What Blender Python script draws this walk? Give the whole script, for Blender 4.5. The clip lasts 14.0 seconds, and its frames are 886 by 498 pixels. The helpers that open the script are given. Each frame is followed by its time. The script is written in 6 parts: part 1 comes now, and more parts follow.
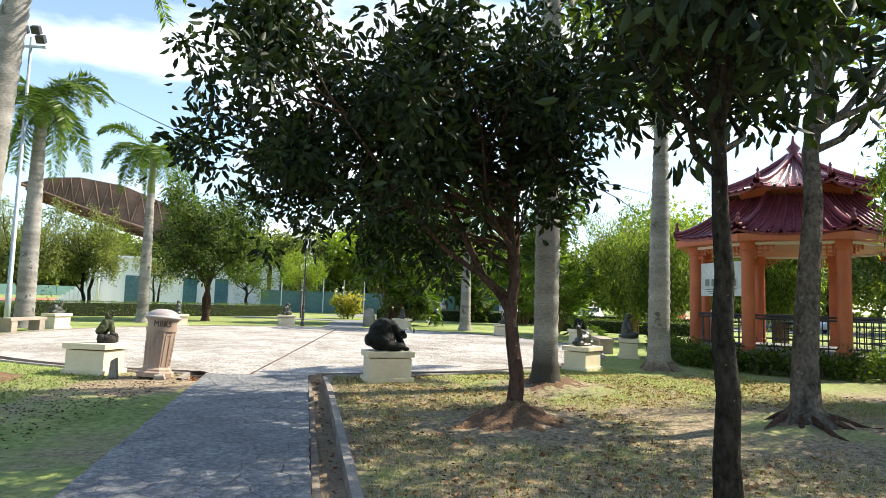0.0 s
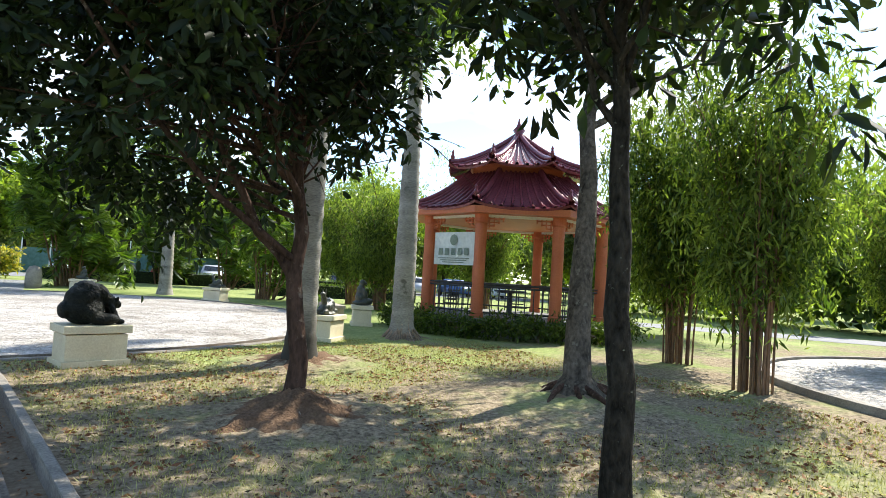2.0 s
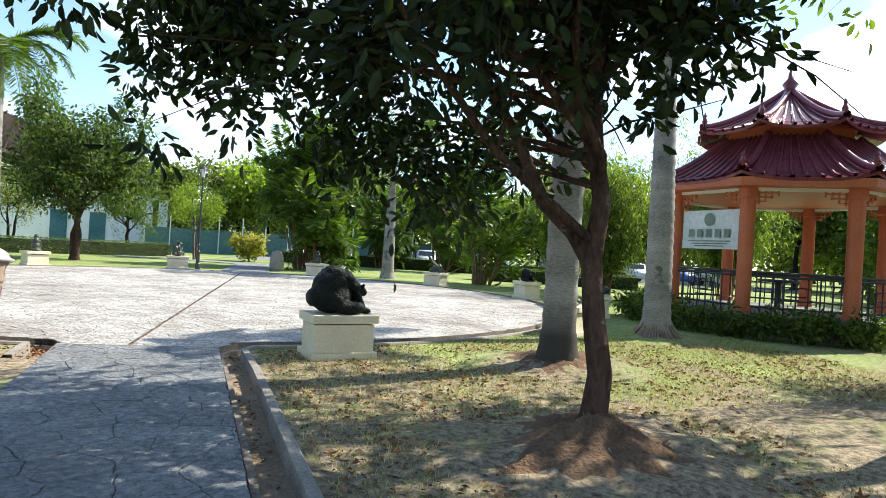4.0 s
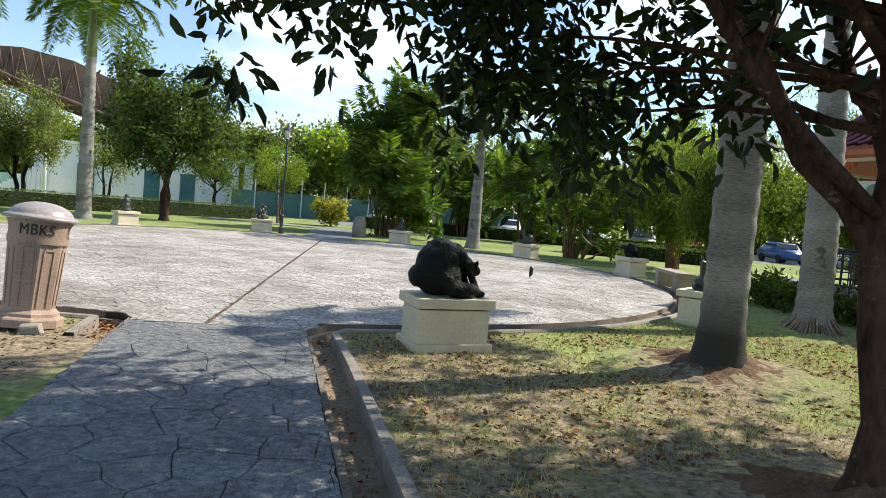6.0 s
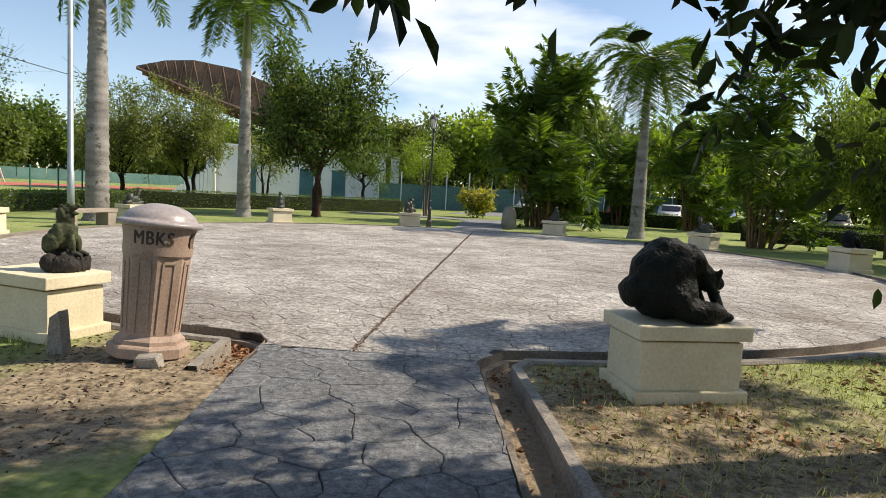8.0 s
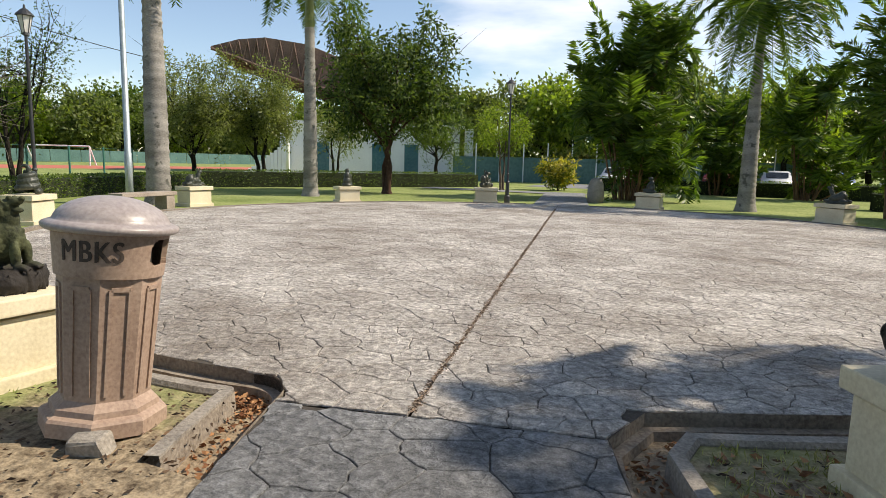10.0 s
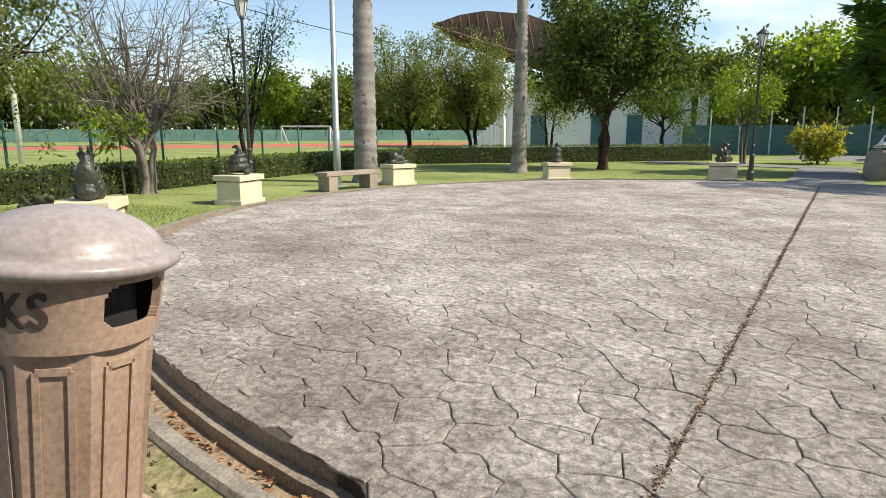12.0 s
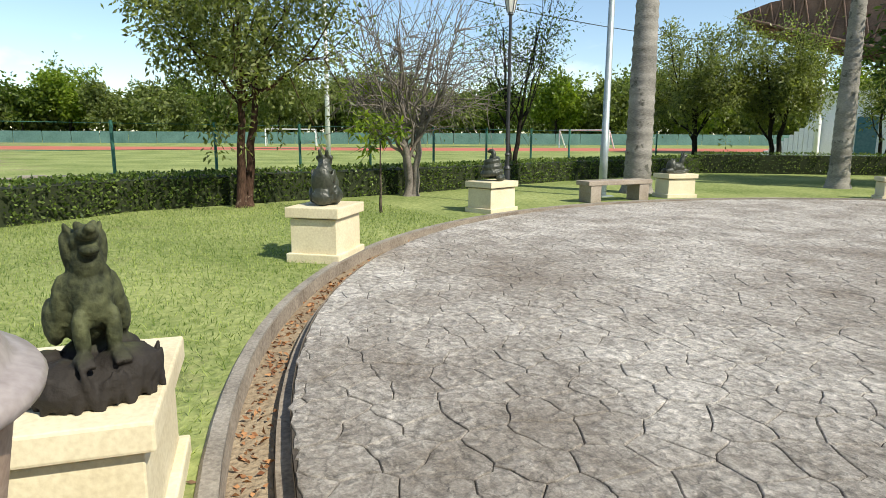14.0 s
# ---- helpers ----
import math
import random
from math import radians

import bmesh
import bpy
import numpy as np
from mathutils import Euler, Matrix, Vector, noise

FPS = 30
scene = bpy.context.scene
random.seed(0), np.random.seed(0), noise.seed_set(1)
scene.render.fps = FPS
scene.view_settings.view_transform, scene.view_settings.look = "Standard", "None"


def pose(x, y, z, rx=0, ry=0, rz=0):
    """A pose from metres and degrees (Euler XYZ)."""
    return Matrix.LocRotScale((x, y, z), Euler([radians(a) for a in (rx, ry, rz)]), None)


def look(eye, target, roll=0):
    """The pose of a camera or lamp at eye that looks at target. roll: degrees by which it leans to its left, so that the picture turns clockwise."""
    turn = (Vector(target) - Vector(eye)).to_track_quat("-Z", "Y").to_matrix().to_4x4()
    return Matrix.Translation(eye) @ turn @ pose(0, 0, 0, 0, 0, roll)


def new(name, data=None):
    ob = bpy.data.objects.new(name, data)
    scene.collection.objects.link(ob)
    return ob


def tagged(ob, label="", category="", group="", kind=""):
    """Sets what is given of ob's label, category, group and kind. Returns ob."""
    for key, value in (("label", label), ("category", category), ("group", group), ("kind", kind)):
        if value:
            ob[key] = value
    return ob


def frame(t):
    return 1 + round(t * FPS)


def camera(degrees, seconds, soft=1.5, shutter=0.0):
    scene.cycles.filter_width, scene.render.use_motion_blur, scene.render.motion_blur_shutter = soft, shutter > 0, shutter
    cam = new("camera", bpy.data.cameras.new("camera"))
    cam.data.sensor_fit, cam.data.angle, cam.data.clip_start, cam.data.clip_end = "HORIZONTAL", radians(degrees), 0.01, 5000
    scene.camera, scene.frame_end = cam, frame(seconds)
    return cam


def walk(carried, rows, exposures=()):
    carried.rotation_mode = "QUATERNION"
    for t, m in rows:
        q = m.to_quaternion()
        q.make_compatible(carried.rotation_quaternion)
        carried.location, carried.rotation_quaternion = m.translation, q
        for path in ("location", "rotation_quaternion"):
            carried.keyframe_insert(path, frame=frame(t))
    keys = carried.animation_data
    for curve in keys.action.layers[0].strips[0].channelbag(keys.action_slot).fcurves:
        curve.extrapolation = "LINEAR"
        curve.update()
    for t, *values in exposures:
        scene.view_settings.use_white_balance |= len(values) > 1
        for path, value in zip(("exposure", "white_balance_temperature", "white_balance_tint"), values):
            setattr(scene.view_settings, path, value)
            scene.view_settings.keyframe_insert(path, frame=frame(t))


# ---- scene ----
cam = camera(71.1, 14.0, 0.8)
PATH = [
    (0, (2.704, -12.316, 1.532), (2.855, -10.329, 1.697), 1.8),
    (0.5, (2.456, -11.921, 1.507), (2.899, -9.977, 1.662), 3.3),
    (0.7, (2.442, -11.621, 1.507), (3.117, -9.742, 1.622), 4.0),
    (1, (2.35, -11.43, 1.54), (3.24, -9.644, 1.683), 3.1),
    (1.5, (2.236, -11.091, 1.562), (3.183, -9.337, 1.719), 4.6),
    (2, (2.1, -10.564, 1.51), (3.156, -8.868, 1.602), 3.4),
    (2.5, (2.054, -10.034, 1.466), (2.95, -8.25, 1.599), 3.8),
    (3, (1.986, -9.517, 1.453), (2.799, -7.691, 1.525), 3.5),
    (3.5, (1.957, -9.08, 1.443), (2.594, -7.185, 1.479), 3.9),
    (3.7, (1.952, -8.896, 1.46), (2.49, -6.97, 1.48), 3.4),
    (5.8, (1.69, -7.325, 1.435), (2.044, -5.358, 1.371), 3.8),
    (6, (1.68, -7.048, 1.441), (1.93, -5.067, 1.326), 4.9),
    (6.5, (1.581, -6.626, 1.449), (1.689, -4.631, 1.355), 4.7),
    (7, (1.522, -6.168, 1.423), (1.511, -4.171, 1.306), 5.0),
    (7.2, (1.467, -6.001, 1.424), (1.321, -4.014, 1.244), 4.8),
    (9.3, (1.082, -3.886, 1.409), (0.829, -1.91, 1.23), 1.0),
    (9.5, (1.047, -3.716, 1.42), (0.67, -1.767, 1.18), 1.2),
    (10, (0.905, -3.235, 1.426), (0.47, -1.302, 1.15), 1.4),
    (10.5, (0.826, -2.753, 1.402), (0.282, -0.851, 1.108), 0.7),
    (11, (0.744, -2.317, 1.423), (-0.038, -0.498, 1.146), 1.6),
    (11.5, (0.638, -1.857, 1.434), (-0.145, -0.047, 1.101), 0.0),
    (12, (0.526, -1.415, 1.432), (-0.538, 0.238, 1.065), 0.0),
    (12.5, (0.336, -1.035, 1.463), (-0.746, 0.614, 1.131), -0.2),
    (12.8, (0.233, -0.815, 1.456), (-0.994, 0.746, 1.215), -2.1),
    (13, (0.162, -0.66, 1.435), (-1.194, 0.777, 1.124), -1.3),
    (13.5, (-0.044, -0.367, 1.437), (-1.552, 0.906, 1.115), 0.8),
    (14, (-0.299, -0.065, 1.432), (-1.965, 0.983, 1.075), 0.3),
]
EXPOSURES = [(0, 1.02, 7050, 9.5), (1.5, 1.1, 6700, 8), (3.7, 1.0, 6500, 6.5), (5.8, 0.6, 6700, 8.5), (6.6, 0.33, 6700, 8.5), (7.2, 0.27, 7250, 12), (9.3, 0.16, 7300, 12.5), (11, 0.28, 7250, 11.5), (12.5, 0.31, 7200, 10.5), (14, 0.24, 6900, 7)]
walk(cam, [(t, look(eye, target, roll)) for t, eye, target, roll in PATH], EXPOSURES)

# ---- world, sun ----
SUN_AZ = Vector((0.945, 0.327, 0)).normalized()
SUN_EL = radians(45)
world = bpy.data.worlds.new("world")
scene.world = world
world.use_nodes = True
wn, wl = world.node_tree.nodes, world.node_tree.links
sky = wn.new("ShaderNodeTexSky")
sky.sky_type = "NISHITA"
sky.sun_disc = False
sky.sun_elevation = SUN_EL
sky.sun_rotation = math.atan2(SUN_AZ.x, SUN_AZ.y)
sky.air_density, sky.dust_density, sky.ozone_density = 1.0, 0.2, 3.5
tc = wn.new("ShaderNodeTexCoord")
cmap = wn.new("ShaderNodeMapping")
cmap.inputs["Scale"].default_value = (1.2, 3.2, 5.0)
cmap.inputs["Rotation"].default_value = (0, 0, 0.7)
cn = wn.new("ShaderNodeTexNoise")
cn.inputs["Scale"].default_value = 1.6
cn.inputs["Detail"].default_value = 7
cr = wn.new("ShaderNodeValToRGB")
cr.color_ramp.elements[0].color = (0.02, 0.02, 0.02, 1)
cr.color_ramp.elements[0].position, cr.color_ramp.elements[1].position = 0.56, 0.9
cmix = wn.new("ShaderNodeMix")
cmix.data_type = "RGBA"
cmix.inputs["B"].default_value = (10.5, 10.6, 10.8, 1)
wl.new(tc.outputs["Generated"], cmap.inputs["Vector"])
wl.new(cmap.outputs["Vector"], cn.inputs["Vector"])
lean_dot, lean_add = wn.new("ShaderNodeVectorMath"), wn.new("ShaderNodeMath")
lean_dot.operation, lean_add.operation = "DOT_PRODUCT", "MULTIPLY_ADD"
lean_dot.inputs[1].default_value = (0.75, 0.66, 0)
lean_add.inputs[1].default_value = 0.10
wl.new(tc.outputs["Generated"], lean_dot.inputs[0])
wl.new(lean_dot.outputs["Value"], lean_add.inputs[0])
wl.new(cn.outputs["Fac"], lean_add.inputs[2])
wl.new(lean_add.outputs[0], cr.inputs["Fac"])
wl.new(cr.outputs["Color"], cmix.inputs["Factor"])
wl.new(sky.outputs["Color"], cmix.inputs["A"])
wl.new(cmix.outputs["Result"], wn["Background"].inputs["Color"])
wn["Background"].inputs["Strength"].default_value = 0.15
sun = new("sun", bpy.data.lights.new("sun", "SUN"))
sun.data.energy, sun.data.angle, sun.data.color = 5.0, radians(0.55), (1.0, 0.95, 0.86)
sun_way = SUN_AZ * math.cos(SUN_EL) + Vector((0, 0, math.sin(SUN_EL)))
sun.matrix_world = look(sun_way * 50, (0, 0, 0))

# ---- materials ----
def mat(name, dark, light, rough=0.8, scale=6.0, fine=60.0, bump=0.3, bump_size=0.01, metal=0.0, spec=0.5, stretch=(1, 1, 1), leafy=0.0, island=0.0, per_object=0.0):
    """Two colours mixed by noise of two scales, with a fine relief."""
    m = bpy.data.materials.new(name)
    m.use_nodes = True
    n, l = m.node_tree.nodes, m.node_tree.links
    b = n["Principled BSDF"]
    geo = n.new("ShaderNodeNewGeometry")
    mp = n.new("ShaderNodeMapping")
    mp.inputs["Scale"].default_value = stretch
    l.new(geo.outputs["Position"], mp.inputs["Vector"])
    n1, n2 = n.new("ShaderNodeTexNoise"), n.new("ShaderNodeTexNoise")
    n1.inputs["Scale"].default_value, n2.inputs["Scale"].default_value = scale, fine
    n1.inputs["Detail"].default_value, n2.inputs["Detail"].default_value = 5, 3
    for x in (n1, n2):
        l.new(mp.outputs["Vector"], x.inputs["Vector"])
    add = n.new("ShaderNodeMath")
    add.operation = "ADD"
    l.new(n1.outputs["Fac"], add.inputs[0])
    l.new(n2.outputs["Fac"], add.inputs[1])
    value = add.outputs[0]
    if island or per_object:
        if per_object:
            info = n.new("ShaderNodeObjectInfo")
            source, amount = info.outputs["Random"], per_object
        else:
            source, amount = geo.outputs["Random Per Island"], island
        ma = n.new("ShaderNodeMath")
        ma.operation = "MULTIPLY_ADD"
        l.new(source, ma.inputs[0])
        ma.inputs[1].default_value = amount
        l.new(value, ma.inputs[2])
        sub = n.new("ShaderNodeMath")
        sub.operation = "SUBTRACT"
        l.new(ma.outputs[0], sub.inputs[0])
        sub.inputs[1].default_value = amount / 2
        value = sub.outputs[0]
    ramp = n.new("ShaderNodeMapRange")
    ramp.inputs["From Min"].default_value, ramp.inputs["From Max"].default_value = 0.7, 1.3
    l.new(value, ramp.inputs["Value"])
    mix = n.new("ShaderNodeMix")
    mix.data_type = "RGBA"
    mix.inputs["A"].default_value, mix.inputs["B"].default_value = (*dark, 1), (*light, 1)
    l.new(ramp.outputs["Result"], mix.inputs["Factor"])
    l.new(mix.outputs["Result"], b.inputs["Base Color"])
    b.inputs["Roughness"].default_value = rough
    b.inputs["Metallic"].default_value = metal
    b.inputs["Specular IOR Level"].default_value = spec
    if bump:
        bp = n.new("ShaderNodeBump")
        bp.inputs["Strength"].default_value, bp.inputs["Distance"].default_value = bump, bump_size
        l.new(value, bp.inputs["Height"])
        l.new(bp.outputs["Normal"], b.inputs["Normal"])
    if leafy:
        tr = n.new("ShaderNodeBsdfTranslucent")
        mx = n.new("ShaderNodeMixShader")
        br = n.new("ShaderNodeMix")
        br.data_type = "RGBA"
        br.blend_type = "MULTIPLY"
        br.inputs["Factor"].default_value = 1
        br.inputs["B"].default_value = (1.8, 2.0, 0.65, 1)
        l.new(mix.outputs["Result"], br.inputs["A"])
        l.new(br.outputs["Result"], tr.inputs["Color"])
        mx.inputs["Fac"].default_value = leafy
        l.new(b.outputs[0], mx.inputs[1])
        l.new(tr.outputs[0], mx.inputs[2])
        l.new(mx.outputs[0], n["Material Output"].inputs["Surface"])
    return m

def leaf_mat(name, dark, light, leafy=0.3, rough=0.4):
    return mat(name, dark, light, rough, 0.6, 9.0, 0, spec=0.3, leafy=leafy, island=0.9)

M = {}
def lawn_mat():
    """Green turf that thins to straw and pale soil, above all on the trodden side of the path."""
    m = mat("lawn_grass", (0.115, 0.165, 0.042), (0.35, 0.385, 0.15), 0.95, 0.35, 14.0, 1.0, 0.03, spec=0.1)
    n, l = m.node_tree.nodes, m.node_tree.links
    b = n["Principled BSDF"]
    green = b.inputs["Base Color"].links[0].from_socket
    geo = n.new("ShaderNodeNewGeometry")
    sep = n.new("ShaderNodeSeparateXYZ")
    l.new(geo.outputs["Position"], sep.inputs[0])
    side = n.new("ShaderNodeMapRange")
    side.inputs["From Min"].default_value, side.inputs["From Max"].default_value = 0.9, 2.4
    side.inputs["To Min"].default_value, side.inputs["To Max"].default_value = -0.08, 0.06
    l.new(sep.outputs["X"], side.inputs["Value"])
    ahead = n.new("ShaderNodeMapRange")
    ahead.inputs["From Min"].default_value, ahead.inputs["From Max"].default_value = -3.5, 9.0
    ahead.inputs["To Min"].default_value, ahead.inputs["To Max"].default_value = 0.10, -0.3
    l.new(sep.outputs["Y"], ahead.inputs["Value"])
    patch = n.new("ShaderNodeTexNoise")
    patch.inputs["Scale"].default_value, patch.inputs["Detail"].default_value = 0.55, 8
    patch.inputs["Roughness"].default_value = 0.68
    l.new(geo.outputs["Position"], patch.inputs["Vector"])
    s1, s2 = n.new("ShaderNodeMath"), n.new("ShaderNodeMath")
    worn, trod, s0 = n.new("ShaderNodeVectorMath"), n.new("ShaderNodeMapRange"), n.new("ShaderNodeMath")
    worn.operation = "DISTANCE"
    worn.inputs[1].default_value = (-1.7, -0.9, 0)
    l.new(geo.outputs["Position"], worn.inputs[0])
    trod.inputs["From Min"].default_value, trod.inputs["From Max"].default_value = 0.8, 2.4
    trod.inputs["To Min"].default_value, trod.inputs["To Max"].default_value = 0.17, 0.0
    l.new(worn.outputs["Value"], trod.inputs["Value"])
    l.new(side.outputs[0], s0.inputs[0])
    l.new(trod.outputs[0], s0.inputs[1])
    bare = s0
    for spot, reach, amount in (((2.3, -1.1, 0), 2.2, 0.15), ((-1.2, -1.3, 0), 1.6, 0.16)):
        w2, t2, s3 = n.new("ShaderNodeVectorMath"), n.new("ShaderNodeMapRange"), n.new("ShaderNodeMath")
        w2.operation = "DISTANCE"
        w2.inputs[1].default_value = spot
        l.new(geo.outputs["Position"], w2.inputs[0])
        t2.inputs["From Min"].default_value, t2.inputs["From Max"].default_value = 0.6, reach
        t2.inputs["To Min"].default_value, t2.inputs["To Max"].default_value = amount, 0.0
        l.new(w2.outputs["Value"], t2.inputs["Value"])
        l.new(bare.outputs[0], s3.inputs[0])
        l.new(t2.outputs[0], s3.inputs[1])
        bare = s3
    l.new(bare.outputs[0], s1.inputs[0])
    l.new(ahead.outputs[0], s1.inputs[1])
    l.new(s1.outputs[0], s2.inputs[0])
    l.new(patch.outputs["Fac"], s2.inputs[1])
    ramp = n.new("ShaderNodeMapRange")
    ramp.inputs["From Min"].default_value, ramp.inputs["From Max"].default_value = 0.47, 0.66
    l.new(s2.outputs[0], ramp.inputs["Value"])
    fine = n.new("ShaderNodeTexNoise")
    fine.inputs["Scale"].default_value, fine.inputs["Detail"].default_value = 17, 7
    l.new(geo.outputs["Position"], fine.inputs["Vector"])
    dry = n.new("ShaderNodeMix")
    dry.data_type = "RGBA"
    dry.inputs["A"].default_value, dry.inputs["B"].default_value = (0.065, 0.046, 0.03, 1), (0.40, 0.32, 0.215, 1)
    fine.inputs["Roughness"].default_value = 0.72
    sharp = n.new("ShaderNodeMapRange")
    sharp.inputs["From Min"].default_value, sharp.inputs["From Max"].default_value = 0.33, 0.64
    l.new(fine.outputs["Fac"], sharp.inputs["Value"])
    l.new(sharp.outputs[0], dry.inputs["Factor"])
    mix = n.new("ShaderNodeMix")
    mix.data_type = "RGBA"
    l.new(ramp.outputs[0], mix.inputs["Factor"])
    l.new(green, mix.inputs["A"])
    l.new(dry.outputs["Result"], mix.inputs["B"])
    l.new(mix.outputs["Result"], b.inputs["Base Color"])
    return m
M["grass"] = lawn_mat()
M["dry_blade"] = leaf_mat("dry_grass_blade", (0.16, 0.17, 0.05), (0.46, 0.42, 0.20), 0.2, 0.9)
M["grass_blade"] = leaf_mat("grass_blade", (0.10, 0.16, 0.036), (0.36, 0.41, 0.15), 0.3, 0.8)
M["soil"] = mat("bare_soil", (0.20, 0.145, 0.095), (0.36, 0.29, 0.20), 0.95, 1.2, 22.0, 1.0, 0.03, spec=0.1)
M["red_soil"] = mat("red_soil", (0.095, 0.055, 0.034), (0.21, 0.135, 0.085), 0.95, 2.5, 30.0, 1.0, 0.03, spec=0.1)
def stone_mat(name, dark, light, stain, stain_amount, per_object):
    """Stamped concrete: slate-like relief, rubbed pale tops, brown stains and greying."""
    m = mat(name, dark, light, 0.72, 2.2, 17.0, 1.0, 0.022, island=0.0 if per_object else 0.16, per_object=0.16 if per_object else 0.0)
    n, l = m.node_tree.nodes, m.node_tree.links
    b = n["Principled BSDF"]
    base = b.inputs["Base Color"].links[0].from_socket
    geo = n.new("ShaderNodeNewGeometry")
    st, gr = n.new("ShaderNodeTexNoise"), n.new("ShaderNodeTexNoise")
    st.inputs["Scale"].default_value, st.inputs["Detail"].default_value, st.inputs["Roughness"].default_value = 0.42, 8, 0.7
    gr.inputs["Scale"].default_value, gr.inputs["Detail"].default_value, gr.inputs["Roughness"].default_value = 60, 4, 0.7
    for x in (st, gr):
        l.new(geo.outputs["Position"], x.inputs["Vector"])
    r1, r2 = n.new("ShaderNodeMapRange"), n.new("ShaderNodeMapRange")
    r1.inputs["From Min"].default_value, r1.inputs["From Max"].default_value, r1.inputs["To Max"].default_value = 0.43, 0.66, stain_amount
    r2.inputs["From Min"].default_value, r2.inputs["From Max"].default_value = 0.3, 0.7
    r2.inputs["To Min"].default_value, r2.inputs["To Max"].default_value = 0.62, 1.3
    l.new(st.outputs["Fac"], r1.inputs["Value"])
    l.new(gr.outputs["Fac"], r2.inputs["Value"])
    mix, mul = n.new("ShaderNodeMix"), n.new("ShaderNodeVectorMath")
    mix.data_type = "RGBA"
    mix.inputs["B"].default_value = (*stain, 1)
    mul.operation = "SCALE"
    l.new(r1.outputs[0], mix.inputs["Factor"])
    l.new(base, mix.inputs["A"])
    l.new(mix.outputs["Result"], mul.inputs[0])
    l.new(r2.outputs[0], mul.inputs["Scale"])
    # slate-like scaling: pits and flakes of a hand's width, hair cracks between them
    fl, r3, m3 = n.new("ShaderNodeTexNoise"), n.new("ShaderNodeMapRange"), n.new("ShaderNodeVectorMath")
    fl.inputs["Scale"].default_value, fl.inputs["Detail"].default_value, fl.inputs["Roughness"].default_value = 17, 8, 0.8
    fl.inputs["Distortion"].default_value = 0.6
    r3.inputs["From Min"].default_value, r3.inputs["From Max"].default_value = 0.36, 0.62
    r3.inputs["To Min"].default_value, r3.inputs["To Max"].default_value = 0.55, 1.2
    vo, r4, m4 = n.new("ShaderNodeTexVoronoi"), n.new("ShaderNodeMapRange"), n.new("ShaderNodeVectorMath")
    vo.feature = "DISTANCE_TO_EDGE"
    vo.inputs["Scale"].default_value = 5.5
    warp = n.new("ShaderNodeMix")
    warp.data_type = "VECTOR"
    warp.inputs["Factor"].default_value = 0.09
    l.new(geo.outputs["Position"], fl.inputs["Vector"])
    l.new(geo.outputs["Position"], warp.inputs["A"])
    l.new(fl.outputs["Color"], warp.inputs["B"])
    l.new(warp.outputs["Result"], vo.inputs["Vector"])
    r4.inputs["From Min"].default_value, r4.inputs["From Max"].default_value = 0.004, 0.03
    r4.inputs["To Min"].default_value, r4.inputs["To Max"].default_value = 0.6, 1.0
    l.new(vo.outputs["Distance"], r4.inputs["Value"])
    l.new(fl.outputs["Fac"], r3.inputs["Value"])
    m3.operation = m4.operation = "SCALE"
    l.new(mul.outputs[0], m3.inputs[0])
    l.new(r3.outputs[0], m3.inputs["Scale"])
    l.new(m3.outputs[0], m4.inputs[0])
    l.new(r4.outputs[0], m4.inputs["Scale"])
    l.new(m4.outputs[0], b.inputs["Base Color"])
    old = b.inputs["Normal"].links[0].from_node
    rough = n.new("ShaderNodeBump")
    rough.inputs["Strength"].default_value, rough.inputs["Distance"].default_value = 1.0, 0.022
    l.new(fl.outputs["Fac"], rough.inputs["Height"])
    l.new(old.outputs["Normal"], rough.inputs["Normal"])
    l.new(rough.outputs["Normal"], b.inputs["Normal"])
    return m
M["stone"] = stone_mat("stamped_concrete", (0.33, 0.298, 0.26), (0.70, 0.655, 0.595), (0.22, 0.18, 0.14), 0.9, True)
M["stone_far"] = stone_mat("stamped_concrete_rest", (0.33, 0.298, 0.26), (0.70, 0.655, 0.595), (0.22, 0.18, 0.14), 0.9, False)
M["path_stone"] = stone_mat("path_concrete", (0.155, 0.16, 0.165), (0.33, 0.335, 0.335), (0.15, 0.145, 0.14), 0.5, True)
M["joint"] = mat("joint_grime", (0.03, 0.026, 0.021), (0.09, 0.074, 0.058), 0.95, 3.0, 60.0, 0.6)
M["drain"] = mat("drain_concrete", (0.13, 0.10, 0.075), (0.34, 0.29, 0.23), 0.9, 2.0, 40.0, 0.6)
M["kerb"] = mat("kerb_concrete", (0.15, 0.13, 0.108), (0.36, 0.325, 0.275), 0.9, 3.0, 50.0, 0.6)
M["dark_litter"] = mat("rotting_leaves", (0.035, 0.022, 0.014), (0.15, 0.09, 0.05), 0.9, 3.0, 30.0, 0, island=0.8)
M["litter"] = mat("dry_leaves", (0.16, 0.06, 0.025), (0.42, 0.22, 0.10), 0.9, 3.0, 30.0, 0, island=0.8)
M["cream"] = mat("cream_paint", (0.60, 0.51, 0.335), (0.78, 0.70, 0.50), 0.75, 2.2, 45.0, 0.25, 0.004)
M["bronze"] = mat("dark_stone_statue", (0.018, 0.022, 0.016), (0.06, 0.066, 0.045), 0.42, 5.0, 35.0, 0.5, 0.01)
M["black_stone"] = mat("black_carved_stone", (0.003, 0.004, 0.003), (0.017, 0.019, 0.014), 0.6, 5.0, 35.0, 1.0, 0.02, spec=0.15)
M["mossy_stone"] = mat("mossy_green_stone", (0.022, 0.026, 0.014), (0.105, 0.115, 0.055), 0.75, 4.0, 30.0, 0.8, 0.012, spec=0.25)
